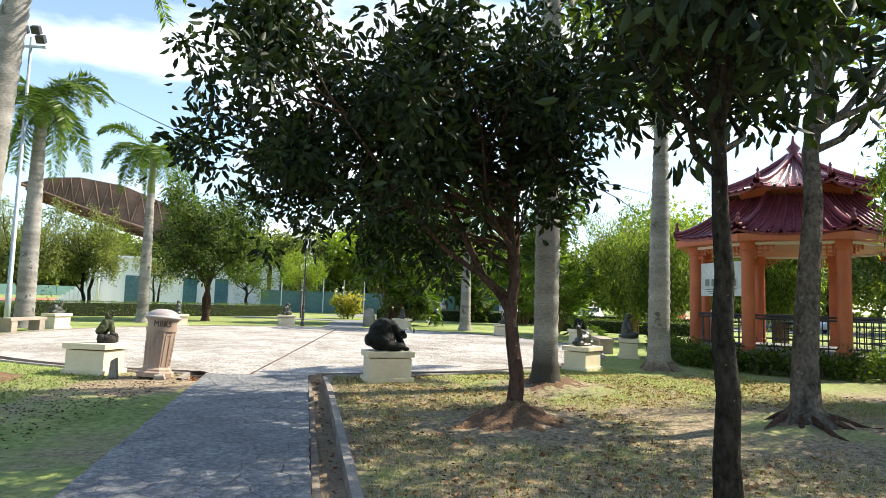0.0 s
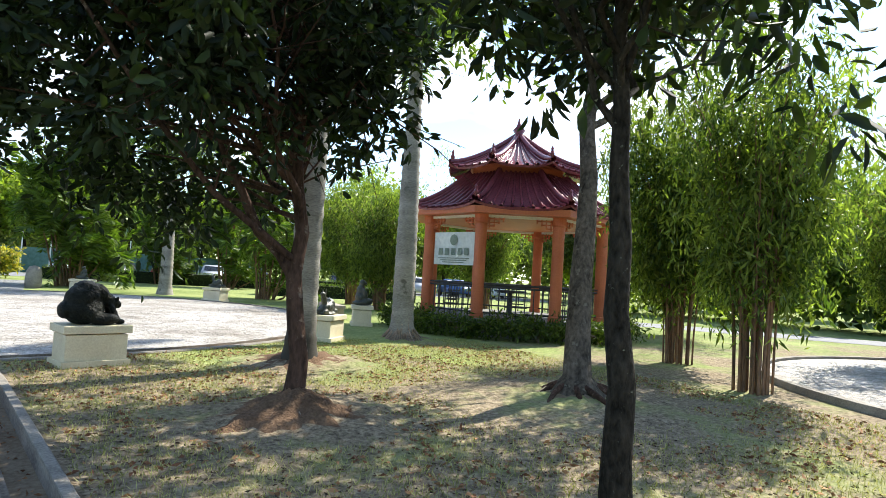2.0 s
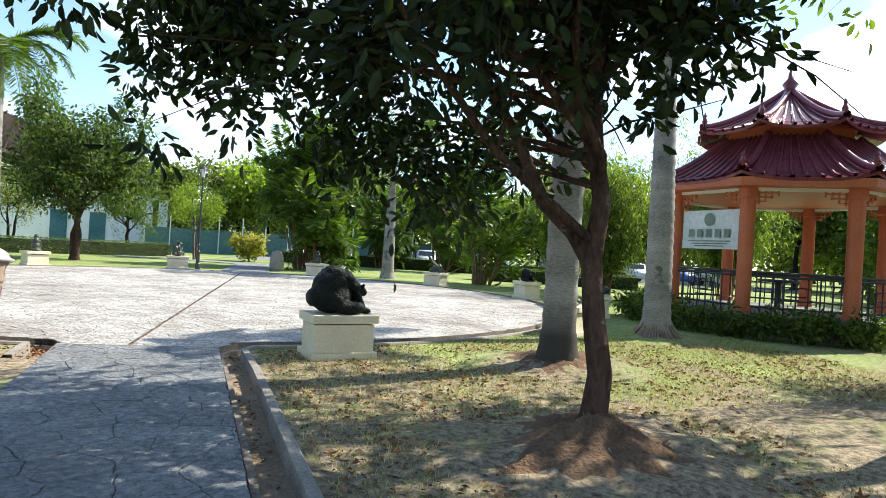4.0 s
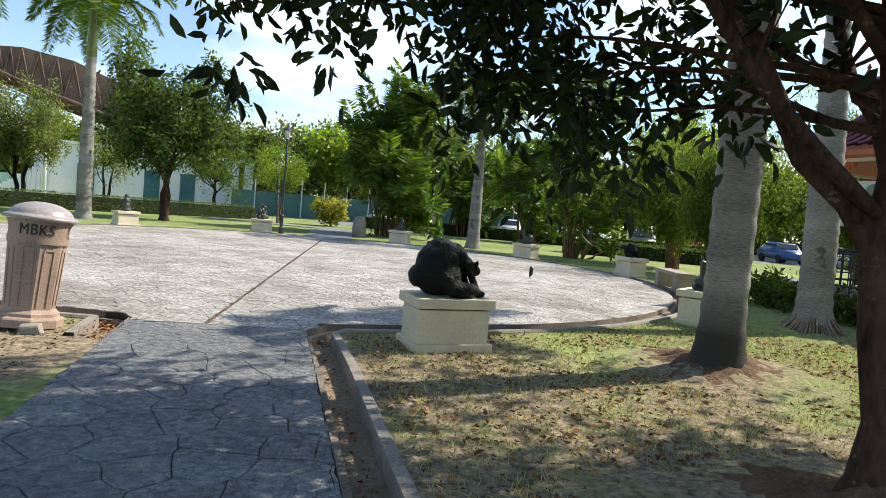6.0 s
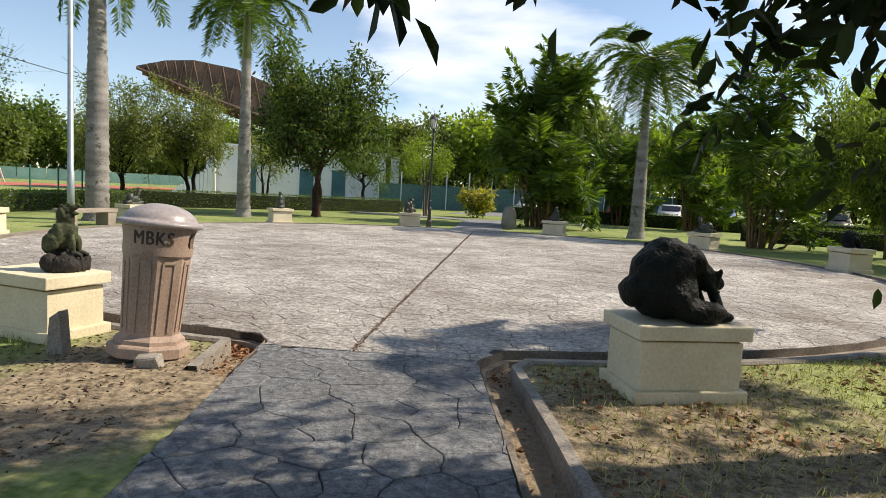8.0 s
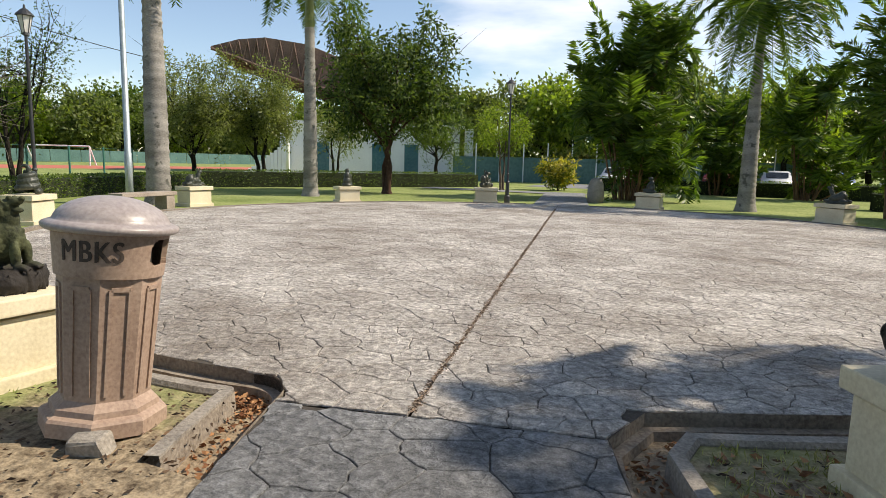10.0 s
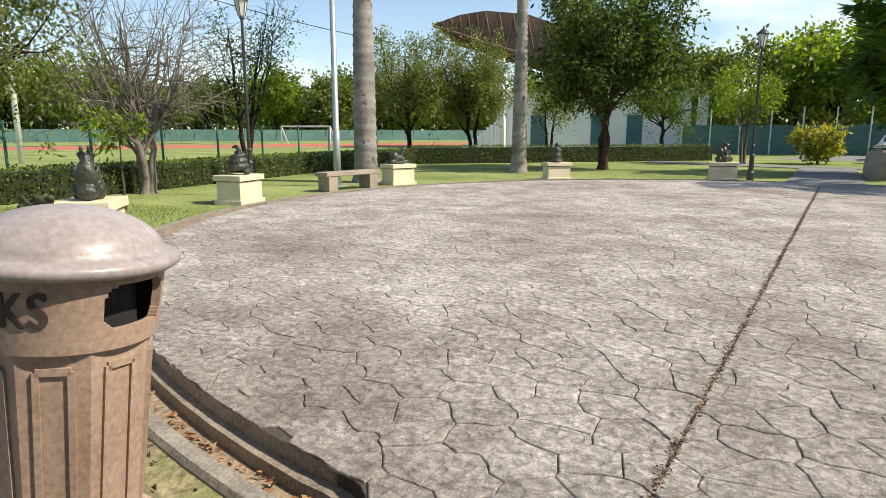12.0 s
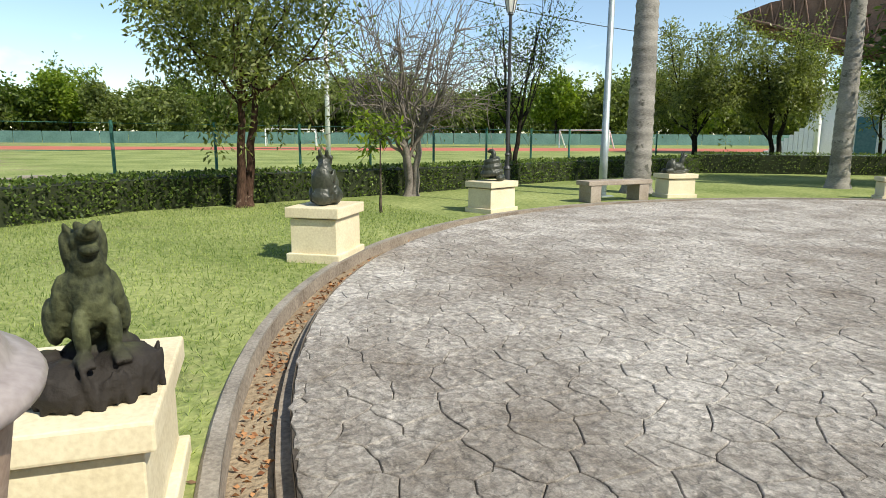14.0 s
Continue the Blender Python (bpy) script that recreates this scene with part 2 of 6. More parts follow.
M["leaf_deep"] = leaf_mat("leaf_deep_green", (0.028, 0.052, 0.014), (0.12, 0.165, 0.045), 0.4, 0.45)
M["rock"] = mat("statue_rock", (0.02, 0.019, 0.018), (0.075, 0.068, 0.06), 0.6, 5.0, 40.0, 0.8, 0.02)
M["bin"] = mat("bin_concrete", (0.26, 0.175, 0.13), (0.45, 0.33, 0.25), 0.7, 2.5, 50.0, 0.3, 0.004)
M["bin_lid"] = mat("bin_lid_concrete", (0.27, 0.23, 0.22), (0.44, 0.39, 0.375), 0.38, 3.0, 40.0, 0.3, 0.004)
# Shade inside the bin's mouths, put into the colour.
M["black"] = mat("bin_mouth_shade", (0.008, 0.008, 0.008), (0.02, 0.02, 0.02), 0.9, 5, 50, 0)
M["letter"] = mat("black_lettering", (0.035, 0.025, 0.02), (0.085, 0.062, 0.048), 0.8, 8, 60, 0)
M["bark"] = mat("grey_brown_bark", (0.055, 0.04, 0.028), (0.17, 0.13, 0.095), 0.95, 5.0, 30.0, 1.0, 0.03, stretch=(1, 1, 0.35))
M["bark_dark"] = mat("dark_lichen_bark", (0.008, 0.007, 0.005), (0.045, 0.038, 0.029), 0.95, 7.0, 28.0, 1.0, 0.03, stretch=(1, 1, 0.5), spec=0.12)
M["bark_red"] = mat("red_brown_bark", (0.022, 0.013, 0.009), (0.105, 0.06, 0.042), 0.9, 5.0, 30.0, 1.0, 0.02, stretch=(1, 1, 0.35), spec=0.12)
M["bark_pale"] = mat("pale_mottled_bark", (0.022, 0.018, 0.013), (0.16, 0.13, 0.10), 0.9, 5.0, 22.0, 1.0, 0.03, stretch=(1, 1, 0.6), spec=0.12)
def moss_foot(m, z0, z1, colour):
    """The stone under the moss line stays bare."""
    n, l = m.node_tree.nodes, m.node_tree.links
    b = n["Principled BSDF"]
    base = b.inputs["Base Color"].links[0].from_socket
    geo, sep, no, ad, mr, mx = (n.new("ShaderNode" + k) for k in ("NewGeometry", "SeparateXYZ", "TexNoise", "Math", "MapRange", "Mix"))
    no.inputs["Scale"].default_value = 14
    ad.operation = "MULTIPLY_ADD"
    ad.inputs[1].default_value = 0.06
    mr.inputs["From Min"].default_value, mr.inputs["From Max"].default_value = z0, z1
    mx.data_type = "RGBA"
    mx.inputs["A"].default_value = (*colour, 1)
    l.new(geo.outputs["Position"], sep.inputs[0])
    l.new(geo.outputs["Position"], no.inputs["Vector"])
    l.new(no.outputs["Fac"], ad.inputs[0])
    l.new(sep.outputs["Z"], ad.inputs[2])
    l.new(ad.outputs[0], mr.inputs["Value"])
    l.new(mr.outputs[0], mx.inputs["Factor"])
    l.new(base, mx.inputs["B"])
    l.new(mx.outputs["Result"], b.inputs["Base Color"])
moss_foot(M["mossy_stone"], 0.72, 0.78, (0.028, 0.024, 0.021))
def lichen(m, colour, scale, cover):
    """Pale crusts scattered over a bark."""
    n, l = m.node_tree.nodes, m.node_tree.links
    b = n["Principled BSDF"]
    base = b.inputs["Base Color"].links[0].from_socket
    geo, no, mr, mx = n.new("ShaderNodeNewGeometry"), n.new("ShaderNodeTexNoise"), n.new("ShaderNodeMapRange"), n.new("ShaderNodeMix")
    no.inputs["Scale"].default_value, no.inputs["Detail"].default_value, no.inputs["Roughness"].default_value = scale, 4, 0.65
    mr.inputs["From Min"].default_value, mr.inputs["From Max"].default_value = cover, cover + 0.06
    mx.data_type = "RGBA"
    mx.inputs["B"].default_value = (*colour, 1)
    l.new(geo.outputs["Position"], no.inputs["Vector"])
    l.new(no.outputs["Fac"], mr.inputs["Value"])
    l.new(mr.outputs[0], mx.inputs["Factor"])
    l.new(base, mx.inputs["A"])
    l.new(mx.outputs["Result"], b.inputs["Base Color"])
lichen(M["bark_dark"], (0.17, 0.18, 0.14), 20.0, 0.66)
lichen(M["bark_red"], (0.17, 0.125, 0.095), 8.0, 0.6)
lichen(M["bark_pale"], (0.17, 0.15, 0.115), 9.0, 0.6)
M["bark_grey"] = mat("grey_twig_bark", (0.10, 0.085, 0.07), (0.24, 0.21, 0.18), 0.9, 5.0, 22.0, 0.6, 0.01)
M["palm_bark"] = mat("palm_trunk_grey", (0.12, 0.112, 0.095), (0.37, 0.345, 0.305), 0.85, 1.3, 34.0, 0.5, 0.012, stretch=(0.5, 0.5, 2.6))
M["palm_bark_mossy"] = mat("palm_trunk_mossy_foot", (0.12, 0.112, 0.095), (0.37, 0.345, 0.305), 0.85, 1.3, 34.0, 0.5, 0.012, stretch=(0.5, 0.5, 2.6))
M["root_fibre"] = mat("root_fibre", (0.16, 0.11, 0.075), (0.42, 0.32, 0.24), 0.95, 5.0, 40.0, 0.8, 0.01)
lichen(M["palm_bark"], (0.10, 0.096, 0.078), 2.3, 0.6)
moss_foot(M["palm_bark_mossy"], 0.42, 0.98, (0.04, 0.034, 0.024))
M["shaft"] = mat("palm_crownshaft", (0.10, 0.14, 0.03), (0.24, 0.26, 0.08), 0.5, 2.0, 20.0, 0.1)
M["frond"] = leaf_mat("palm_frond_green", (0.045, 0.085, 0.012), (0.13, 0.19, 0.035), 0.42)
M["frond_dark"] = leaf_mat("palm_frond_dark", (0.03, 0.065, 0.012), (0.10, 0.155, 0.03), 0.4)
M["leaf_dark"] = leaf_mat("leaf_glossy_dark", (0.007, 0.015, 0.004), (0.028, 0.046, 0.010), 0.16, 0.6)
M["leaf_mid"] = leaf_mat("leaf_mid_green", (0.04, 0.07, 0.015), (0.13, 0.18, 0.035), 0.45)
M["leaf_olive"] = leaf_mat("leaf_olive_green", (0.085, 0.105, 0.04), (0.24, 0.265, 0.10), 0.42)
M["leaf_bright"] = leaf_mat("leaf_bright_green", (0.09, 0.14, 0.02), (0.24, 0.30, 0.05), 0.5)
M["leaf_yellow"] = leaf_mat("leaf_yellow_green", (0.10, 0.14, 0.03), (0.46, 0.38, 0.07), 0.35)
M["leaf_far"] = leaf_mat("leaf_far_green", (0.07, 0.095, 0.032), (0.20, 0.235, 0.08), 0.42, 0.6)
M["hedge"] = leaf_mat("hedge_leaf", (0.05, 0.085, 0.02), (0.17, 0.23, 0.06))
# Near-black green: the shade between hedge leaves is put into this colour.
M["hedge_shade"] = mat("hedge_inside", (0.012, 0.018, 0.006), (0.03, 0.04, 0.012), 1, 8, 40, 0.5)
M["bamboo_leaf"] = leaf_mat("bamboo_leaf", (0.045, 0.078, 0.018), (0.20, 0.25, 0.065), 0.55)
M["culm"] = mat("bamboo_culm", (0.075, 0.036, 0.02), (0.27, 0.15, 0.07), 0.6, 3.0, 20.0, 0.2, stretch=(1, 1, 0.3))
M["orange"] = mat("orange_painted_column", (0.42, 0.10, 0.035), (0.55, 0.155, 0.06), 0.5, 1.5, 30.0, 0.1, 0.003)
M["tile"] = mat("maroon_glazed_tile", (0.13, 0.025, 0.035), (0.25, 0.06, 0.075), 0.22, 2.0, 20.0, 0.2, 0.004)
M["ceiling"] = mat("white_soffit", (0.66, 0.63, 0.58), (0.80, 0.78, 0.73), 0.8, 1.5, 30.0, 0.1)
M["rail"] = mat("dark_metal", (0.03, 0.032, 0.034), (0.07, 0.072, 0.075), 0.5, 5.0, 50.0, 0.1, metal=0.4)
M["pole"] = mat("galvanised_pole", (0.30, 0.36, 0.36), (0.46, 0.52, 0.52), 0.45, 3.0, 40.0, 0.1, metal=0.5)
M["lamp_glass"] = mat("frosted_lamp_glass", (0.55, 0.55, 0.5), (0.75, 0.74, 0.68), 0.3, 3, 30, 0)
M["platform"] = mat("gazebo_platform", (0.13, 0.13, 0.12), (0.27, 0.27, 0.25), 0.85, 2.0, 35.0, 0.5)
M["poster"] = mat("pale_poster", (0.50, 0.56, 0.54), (0.75, 0.79, 0.76), 0.5, 1.2, 9.0, 0)
M["poster_ink"] = mat("poster_ink", (0.10, 0.15, 0.12), (0.22, 0.28, 0.22), 0.6, 3, 30, 0)
M["white_wall"] = mat("white_building_wall", (0.62, 0.63, 0.65), (0.78, 0.79, 0.80), 0.85, 0.5, 12.0, 0.1)
M["window"] = mat("blue_window_glass", (0.03, 0.10, 0.13), (0.08, 0.18, 0.21), 0.15, 0.5, 6.0, 0)
M["truss"] = mat("rust_brown_truss", (0.085, 0.05, 0.036), (0.20, 0.12, 0.085), 0.7, 0.8, 9.0, 0.1)
M["windbreak"] = mat("green_windbreak_cloth", (0.05, 0.115, 0.10), (0.11, 0.21, 0.185), 0.8, 0.4, 5.0, 0.1)
M["track"] = mat("red_track", (0.42, 0.10, 0.06), (0.52, 0.16, 0.10), 0.9, 0.3, 9.0, 0.2)
M["asphalt"] = mat("asphalt", (0.16, 0.16, 0.165), (0.26, 0.26, 0.27), 0.9, 0.8, 30.0, 0.3)
M["green_metal"] = mat("green_fence_paint", (0.02, 0.10, 0.07), (0.05, 0.20, 0.15), 0.6, 2, 20, 0.1)
M["white_metal"] = mat("white_metal", (0.65, 0.66, 0.66), (0.8, 0.8, 0.8), 0.5, 2, 20, 0)
M["bench"] = mat("bench_stone", (0.25, 0.20, 0.155), (0.42, 0.36, 0.29), 0.85, 2.5, 40.0, 0.5, 0.006)
M["glass_dark"] = mat("car_glass", (0.01, 0.012, 0.014), (0.03, 0.035, 0.04), 0.08, 2, 10, 0)
M["rubber"] = mat("tyre_rubber", (0.012, 0.012, 0.012), (0.03, 0.03, 0.03), 0.9, 5, 50, 0.2)
M["cable"] = mat("black_cable", (0.015, 0.015, 0.015), (0.03, 0.03, 0.03), 0.8, 5, 50, 0)

# ---- helpers of the scene ----
def finish(me, material, smooth=False):
    me.materials.append(material)
    if smooth:
        me.polygons.foreach_set("use_smooth", [True] * len(me.polygons))
    return me

def part(name, data, material, parent=None, label="", smooth=False):
    """Links a bmesh or a mesh as one object, under a thing or a part."""
    if isinstance(data, bmesh.types.BMesh):
        me = bpy.data.meshes.new(name)
        data.to_mesh(me)
        data.free()
    else:
        me = data
    if not me.materials:
        finish(me, material, smooth)
    ob = new(name, me)
    if parent:
        ob.parent = parent
    if label:
        ob["label"] = label
    return ob

def thing(name, m, label, category, group="", kind=""):
    ob = new(name)
    ob.empty_display_size = 0.1
    ob.matrix_world = m
    return tagged(ob, label, category, group, kind)

def mesh_np(name, verts, quads):
    """A mesh from an (n, 3) array and an (m, k) array of corners."""
    verts, quads = np.asarray(verts, np.float32), np.asarray(quads, np.int32)
    k = quads.shape[1]
    me = bpy.data.meshes.new(name)
    me.vertices.add(len(verts))
    me.vertices.foreach_set("co", verts.ravel())
    me.loops.add(quads.size)
    me.loops.foreach_set("vertex_index", quads.ravel())
    me.polygons.add(len(quads))
    me.polygons.foreach_set("loop_start", np.arange(0, quads.size, k, dtype=np.int32))
    me.update(calc_edges=True)
    me.validate()
    return me

def box_bm(sx, sy, sz, z0=0.0, bevel=0.01, x=0.0, y=0.0, bm=None, taper=1.0):
    own = bm is None
    bm = bm or bmesh.new()
    r = bmesh.ops.create_cube(bm, size=1)
    for v in r["verts"]:
        k = taper if v.co.z > 0 else 1.0
        v.co = Vector((v.co.x * sx * k + x, v.co.y * sy * k + y, (v.co.z + 0.5) * sz + z0))
    if bevel:
        edges = list({e for v in r["verts"] for e in v.link_edges})
        bmesh.ops.bevel(bm, geom=edges, offset=bevel, segments=2, affect="EDGES", profile=0.6)
    return bm

def lathe_bm(profile, n=24, bm=None, turn=0.0):
    """Turned shape from (radius, z) pairs, closed at both ends."""
    bm = bm or bmesh.new()
    rings = []
    for r, z in profile:
        rings.append([bm.verts.new((r * math.cos(turn + 2 * math.pi * i / n), r * math.sin(turn + 2 * math.pi * i / n), z)) for i in range(n)])
    for a, b in zip(rings, rings[1:]):
        for i in range(n):
            bm.faces.new((a[i], a[(i + 1) % n], b[(i + 1) % n], b[i]))
    bm.faces.new(rings[0][::-1])
    bm.faces.new(rings[-1])
    return bm

class Tubes:
    """Collects round tubes along polylines into one mesh."""
    def __init__(self):
        self.v, self.f, self.n = [], [], 0

    def add(self, pts, radii, sides=6):
        pts = np.asarray(pts, float)
        d = np.gradient(pts, axis=0)
        d /= np.linalg.norm(d, axis=1, keepdims=True) + 1e-9
        ref = np.array([0.3, 0.9, 0.1]) if abs(d[0][2]) > 0.7 else np.array([0, 0, 1.0])
        a = np.cross(d, ref)
        a /= np.linalg.norm(a, axis=1, keepdims=True) + 1e-9
        b = np.cross(d, a)
        ang = np.linspace(0, 2 * np.pi, sides, endpoint=False)
        r = np.asarray(radii, float)
        r = r[:, None] if r.ndim == 1 else r
        ring = pts[:, None] + (a[:, None] * np.cos(ang)[None, :, None] + b[:, None] * np.sin(ang)[None, :, None]) * (r[..., None] * np.ones((1, sides, 1)))
        self.v.append(ring.reshape(-1, 3))
        i = np.arange(len(pts) - 1)[:, None] * sides
        j = np.arange(sides)[None]
        k = (j + 1) % sides
        q = np.stack([i + j, i + k, i + sides + k, i + sides + j], -1).reshape(-1, 4) + self.n
        self.f.append(q)
        self.n += len(pts) * sides

    def mesh(self, name):
        return mesh_np(name, np.concatenate(self.v), np.concatenate(self.f))

def leaves_np(rng, at, way, length, width, fold=0.25):
    """Pointed leaf blades: at (n,3) their foot, way (n,3) their direction; returns vertices and quads."""
    n = len(at)
    way = way / (np.linalg.norm(way, axis=1, keepdims=True) + 1e-9)
    side = np.cross(way, rng.normal(size=(n, 3)))
    side /= np.linalg.norm(side, axis=1, keepdims=True) + 1e-9
    up = np.cross(side, way)
    length, width = np.broadcast_to(length, n)[:, None], np.broadcast_to(width, n)[:, None]
    mid = at + way * length * 0.45
    v = np.stack([at, mid + side * width / 2 + up * width * fold, at + way * length - up * length * 0.12, mid - side * width / 2 + up * width * fold], 1)
    return v.reshape(-1, 3), np.arange(4 * n).reshape(-1, 4)

def oval_leaves_np(rng, at, way, length, width, fold=0.2):
    """Oval leaf blades folded along the midrib, two quads each."""
    n = len(at)
    way = way / (np.linalg.norm(way, axis=1, keepdims=True) + 1e-9)
    side = np.cross(way, rng.normal(size=(n, 3)))
    side /= np.linalg.norm(side, axis=1, keepdims=True) + 1e-9
    up = np.cross(side, way)
    length, width = np.broadcast_to(length, n)[:, None], np.broadcast_to(width, n)[:, None]
    low, high, tip = at + way * length * 0.28, at + way * length * 0.68 - up * length * 0.03, at + way * length - up * length * 0.12
    rise = up * width * fold
    v = np.stack([at, low + side * width * 0.42 + rise, high + side * width * 0.44 + rise, tip, high - side * width * 0.44 + rise, low - side * width * 0.42 + rise], 1)
    k = 6 * np.arange(n)[:, None]
    return v.reshape(-1, 3), np.concatenate([k + [0, 1, 2, 3], k + [0, 3, 4, 5]], 0)

def curve_pts(a, b, sag, n, rng, wob=0.05):
    t = np.linspace(0, 1, n)[:, None]
    p = a + (b - a) * t
    p[:, 2] += (np.sin(np.pi * t[:, 0])) * sag
    w = rng.normal(size=(n, 3)) * wob
    w[0] = w[-1] = 0
    return p + w

def tree(name, base, trunk_r, fork, centre, radii, limbs, clumps, per_clump, leaf, bark, leaves, label, category="tree", seed=1, clump_r=0.35, droop=0.2, stems=1, flare=1.6, bare=0.0, wobble=0.22, twigs=6, second=None, group="", gaps=0.12, thin=0.0, oval=False, lead=None, sprays=()):
    """A broadleaf tree: tapered trunk with limbs and twigs, and a crown of separate leaf clumps. centre and radii: the crown's ellipsoid; fork: height of the first limb."""
    rng = np.random.default_rng(seed)
    ob = thing(name, pose(*base), label, category, group)
    c, r = np.array(centre, float) - np.array(base), np.array(radii, float)
    tubes = Tubes()
    tips = []
    sides = 10
    for s in range(stems):
        off = np.array([math.cos(s * 2.4 + seed), math.sin(s * 2.4 + seed), 0]) * (0 if stems == 1 else trunk_r * 0.8)
        top = np.array(lead, float) if lead else c + np.array([0, 0, r[2] * 0.45]) + (off * 6 * (stems > 1))
        n = 12
        t = np.linspace(0, 1, n)
        main = np.stack([off + (top - off) * np.array([u ** 1.4, u ** 1.4, u]) for u in t])
        main[1:-1] += rng.normal(size=(n - 2, 3)) * np.array([1, 1, 0.2]) * trunk_r * wobble
        rad = trunk_r * (1 - 0.85 * t) / (stems ** 0.4)
        rad[0] *= flare
        foot = main[0] * 0.7 + main[1] * 0.3
        tubes.add(np.concatenate([main[:1] - [0, 0, 0.15], main[:1], foot[None], main[1:]]), np.concatenate([rad[:1] * 1.15, rad[:1], rad[1:2] * 1.14, rad[1:]]), sides)
        if second:
            z2 = fork - base[2]
            a = np.array([np.interp(z2, main[:, 2], main[:, q]) for q in range(3)])
            tubes.add(curve_pts(a, np.array(second, float), -0.12, 9, rng, 0.02), trunk_r * np.linspace(0.62, 0.2, 9), 8)
        for i in range(max(2, limbs // stems)):
            u = rng.random() ** 0.8
            z = fork - base[2] + (top[2] - fork + base[2]) * u * 0.9
            k = np.interp(z, main[:, 2], np.arange(n))
            a = np.array([np.interp(k, np.arange(n), main[:, q]) for q in range(3)])
            th = 2.399 * i + rng.normal() * 0.4 + seed + s
            ph = rng.uniform(-0.55, 0.95)
            dirn = np.array([math.cos(th) * math.cos(ph), math.sin(th) * math.cos(ph), math.sin(ph)])
            b = c + dirn * r * rng.uniform(0.62, 1.0)
            lr = max(0.012, np.interp(k, np.arange(n), rad) * 0.55)
            limb = curve_pts(a, b, -0.12 * np.linalg.norm(b - a) * (1 if dirn[2] > 0 else -0.6), 7, rng, 0.05)
            tubes.add(limb, lr * np.linspace(1, 0.2, 7), 6)
            for j in range(twigs):
                q = rng.integers(2, 7)
                p0 = limb[q] if q < 7 else limb[-1]
                d = dirn * 0.5 + rng.normal(size=3) * 0.75 + [0, 0, 0.25]
                p1 = p0 + d * r.mean() * rng.uniform(0.18, 0.42)
                tw = curve_pts(p0, p1, 0.03, 4, rng, 0.02)
                tubes.add(tw, lr * 0.32 * np.linspace(1, 0.25, 4), 4)
                tips += [tw[1], tw[2], tw[3]]
            tips.append(limb[-1])
    for x, y, z, spread, count in sprays:
        b = np.array([x, y, z]) - np.array(base)
        a = np.array([np.interp(b[2] * 0.8, main[:, 2], main[:, q]) for q in range(3)])
        for k in range(2):
            tubes.add(curve_pts(a, b + rng.normal(size=3) * spread * (k > 0), 0.1, 7, rng, 0.02), trunk_r * np.linspace(0.28, 0.05, 7), 5)
    part("trunk", tubes.mesh("trunk"), bark, ob, smooth=True)
    tips = np.array(tips)
    inside = (((tips - c) / (r * 1.12)) ** 2).sum(1) < 1.0
    tips = tips[inside] if inside.sum() > 5 else tips
    k = rng.integers(0, len(tips), clumps)
    heart = tips[k] + rng.normal(size=(clumps, 3)) * clump_r * 0.6
    open_air = np.array([noise.noise(Vector(h * (1.5 / clump_r ** 0.4 / 2)) + Vector((seed * 3.7, 0, 0))) for h in heart])
    heart = heart[open_air < np.quantile(open_air, 1 - gaps)]
    heart = heart[rng.random(len(heart)) > thin * np.clip(0.5 + (heart[:, 0] - c[0]) / r[0] * 1.4, 0, 1)]
    for x, y, z, spread, count in sprays:
        heart = np.concatenate([heart, np.array([x, y, z]) - np.array(base) + rng.normal(size=(count, 3)) * spread])
    clumps = len(heart)
    size = rng.uniform(0.6, 1.25, clumps)
    at = np.repeat(heart, per_clump, 0) + rng.normal(size=(clumps * per_clump, 3)) * clump_r * 0.45 * np.repeat(size, per_clump)[:, None]
    way = at - np.repeat(heart, per_clump, 0) + rng.normal(size=at.shape) * clump_r * 0.3
    way[:, 2] -= droop * clump_r
    ln = leaf[0] * rng.uniform(0.65, 1.25, len(at))
    v, f = (oval_leaves_np if oval else leaves_np)(rng, at, way, ln, ln * leaf[1])
    part("crown", mesh_np("crown", v, f), leaves, ob)
    return ob

def frond(rng, root, out, length, rise, leaflets, ll, arc=1.3, width=0.05):
    """One arching feather leaf: its rib's points and its leaflets' foot and way."""
    t = np.linspace(0, 1, 12)
    out = np.array(out, float) / np.linalg.norm(out)
    x = length * (t - 0.18 * arc * t ** 2)
    z = length * (rise * t - arc * 0.62 * t ** 2)
    rib = root + out[None] * x[:, None] + np.array([0, 0, 1]) * z[:, None]
    u = np.repeat(np.linspace(0.1, 1, leaflets), 2)
    s = np.tile([-1, 1], leaflets)
    foot = np.stack([np.interp(u, t, rib[:, q]) for q in range(3)], 1)
    side = np.cross(out, [0, 0, 1.0])
    tang = np.stack([np.interp(u, t, np.gradient(rib[:, q])) for q in range(3)], 1)
    tang /= np.linalg.norm(tang, axis=1, keepdims=True)
    way = side[None] * s[:, None] * 0.85 + tang * 0.55 + rng.normal(size=foot.shape) * 0.09 + np.array([0, 0, -0.25 + 0.35 * rng.random()])
    ln = ll * (0.35 + 0.65 * np.sin(np.pi * np.clip(u * 0.9 + 0.1, 0, 1))) * rng.uniform(0.8, 1.15, len(u))
    return rib, foot, way, ln

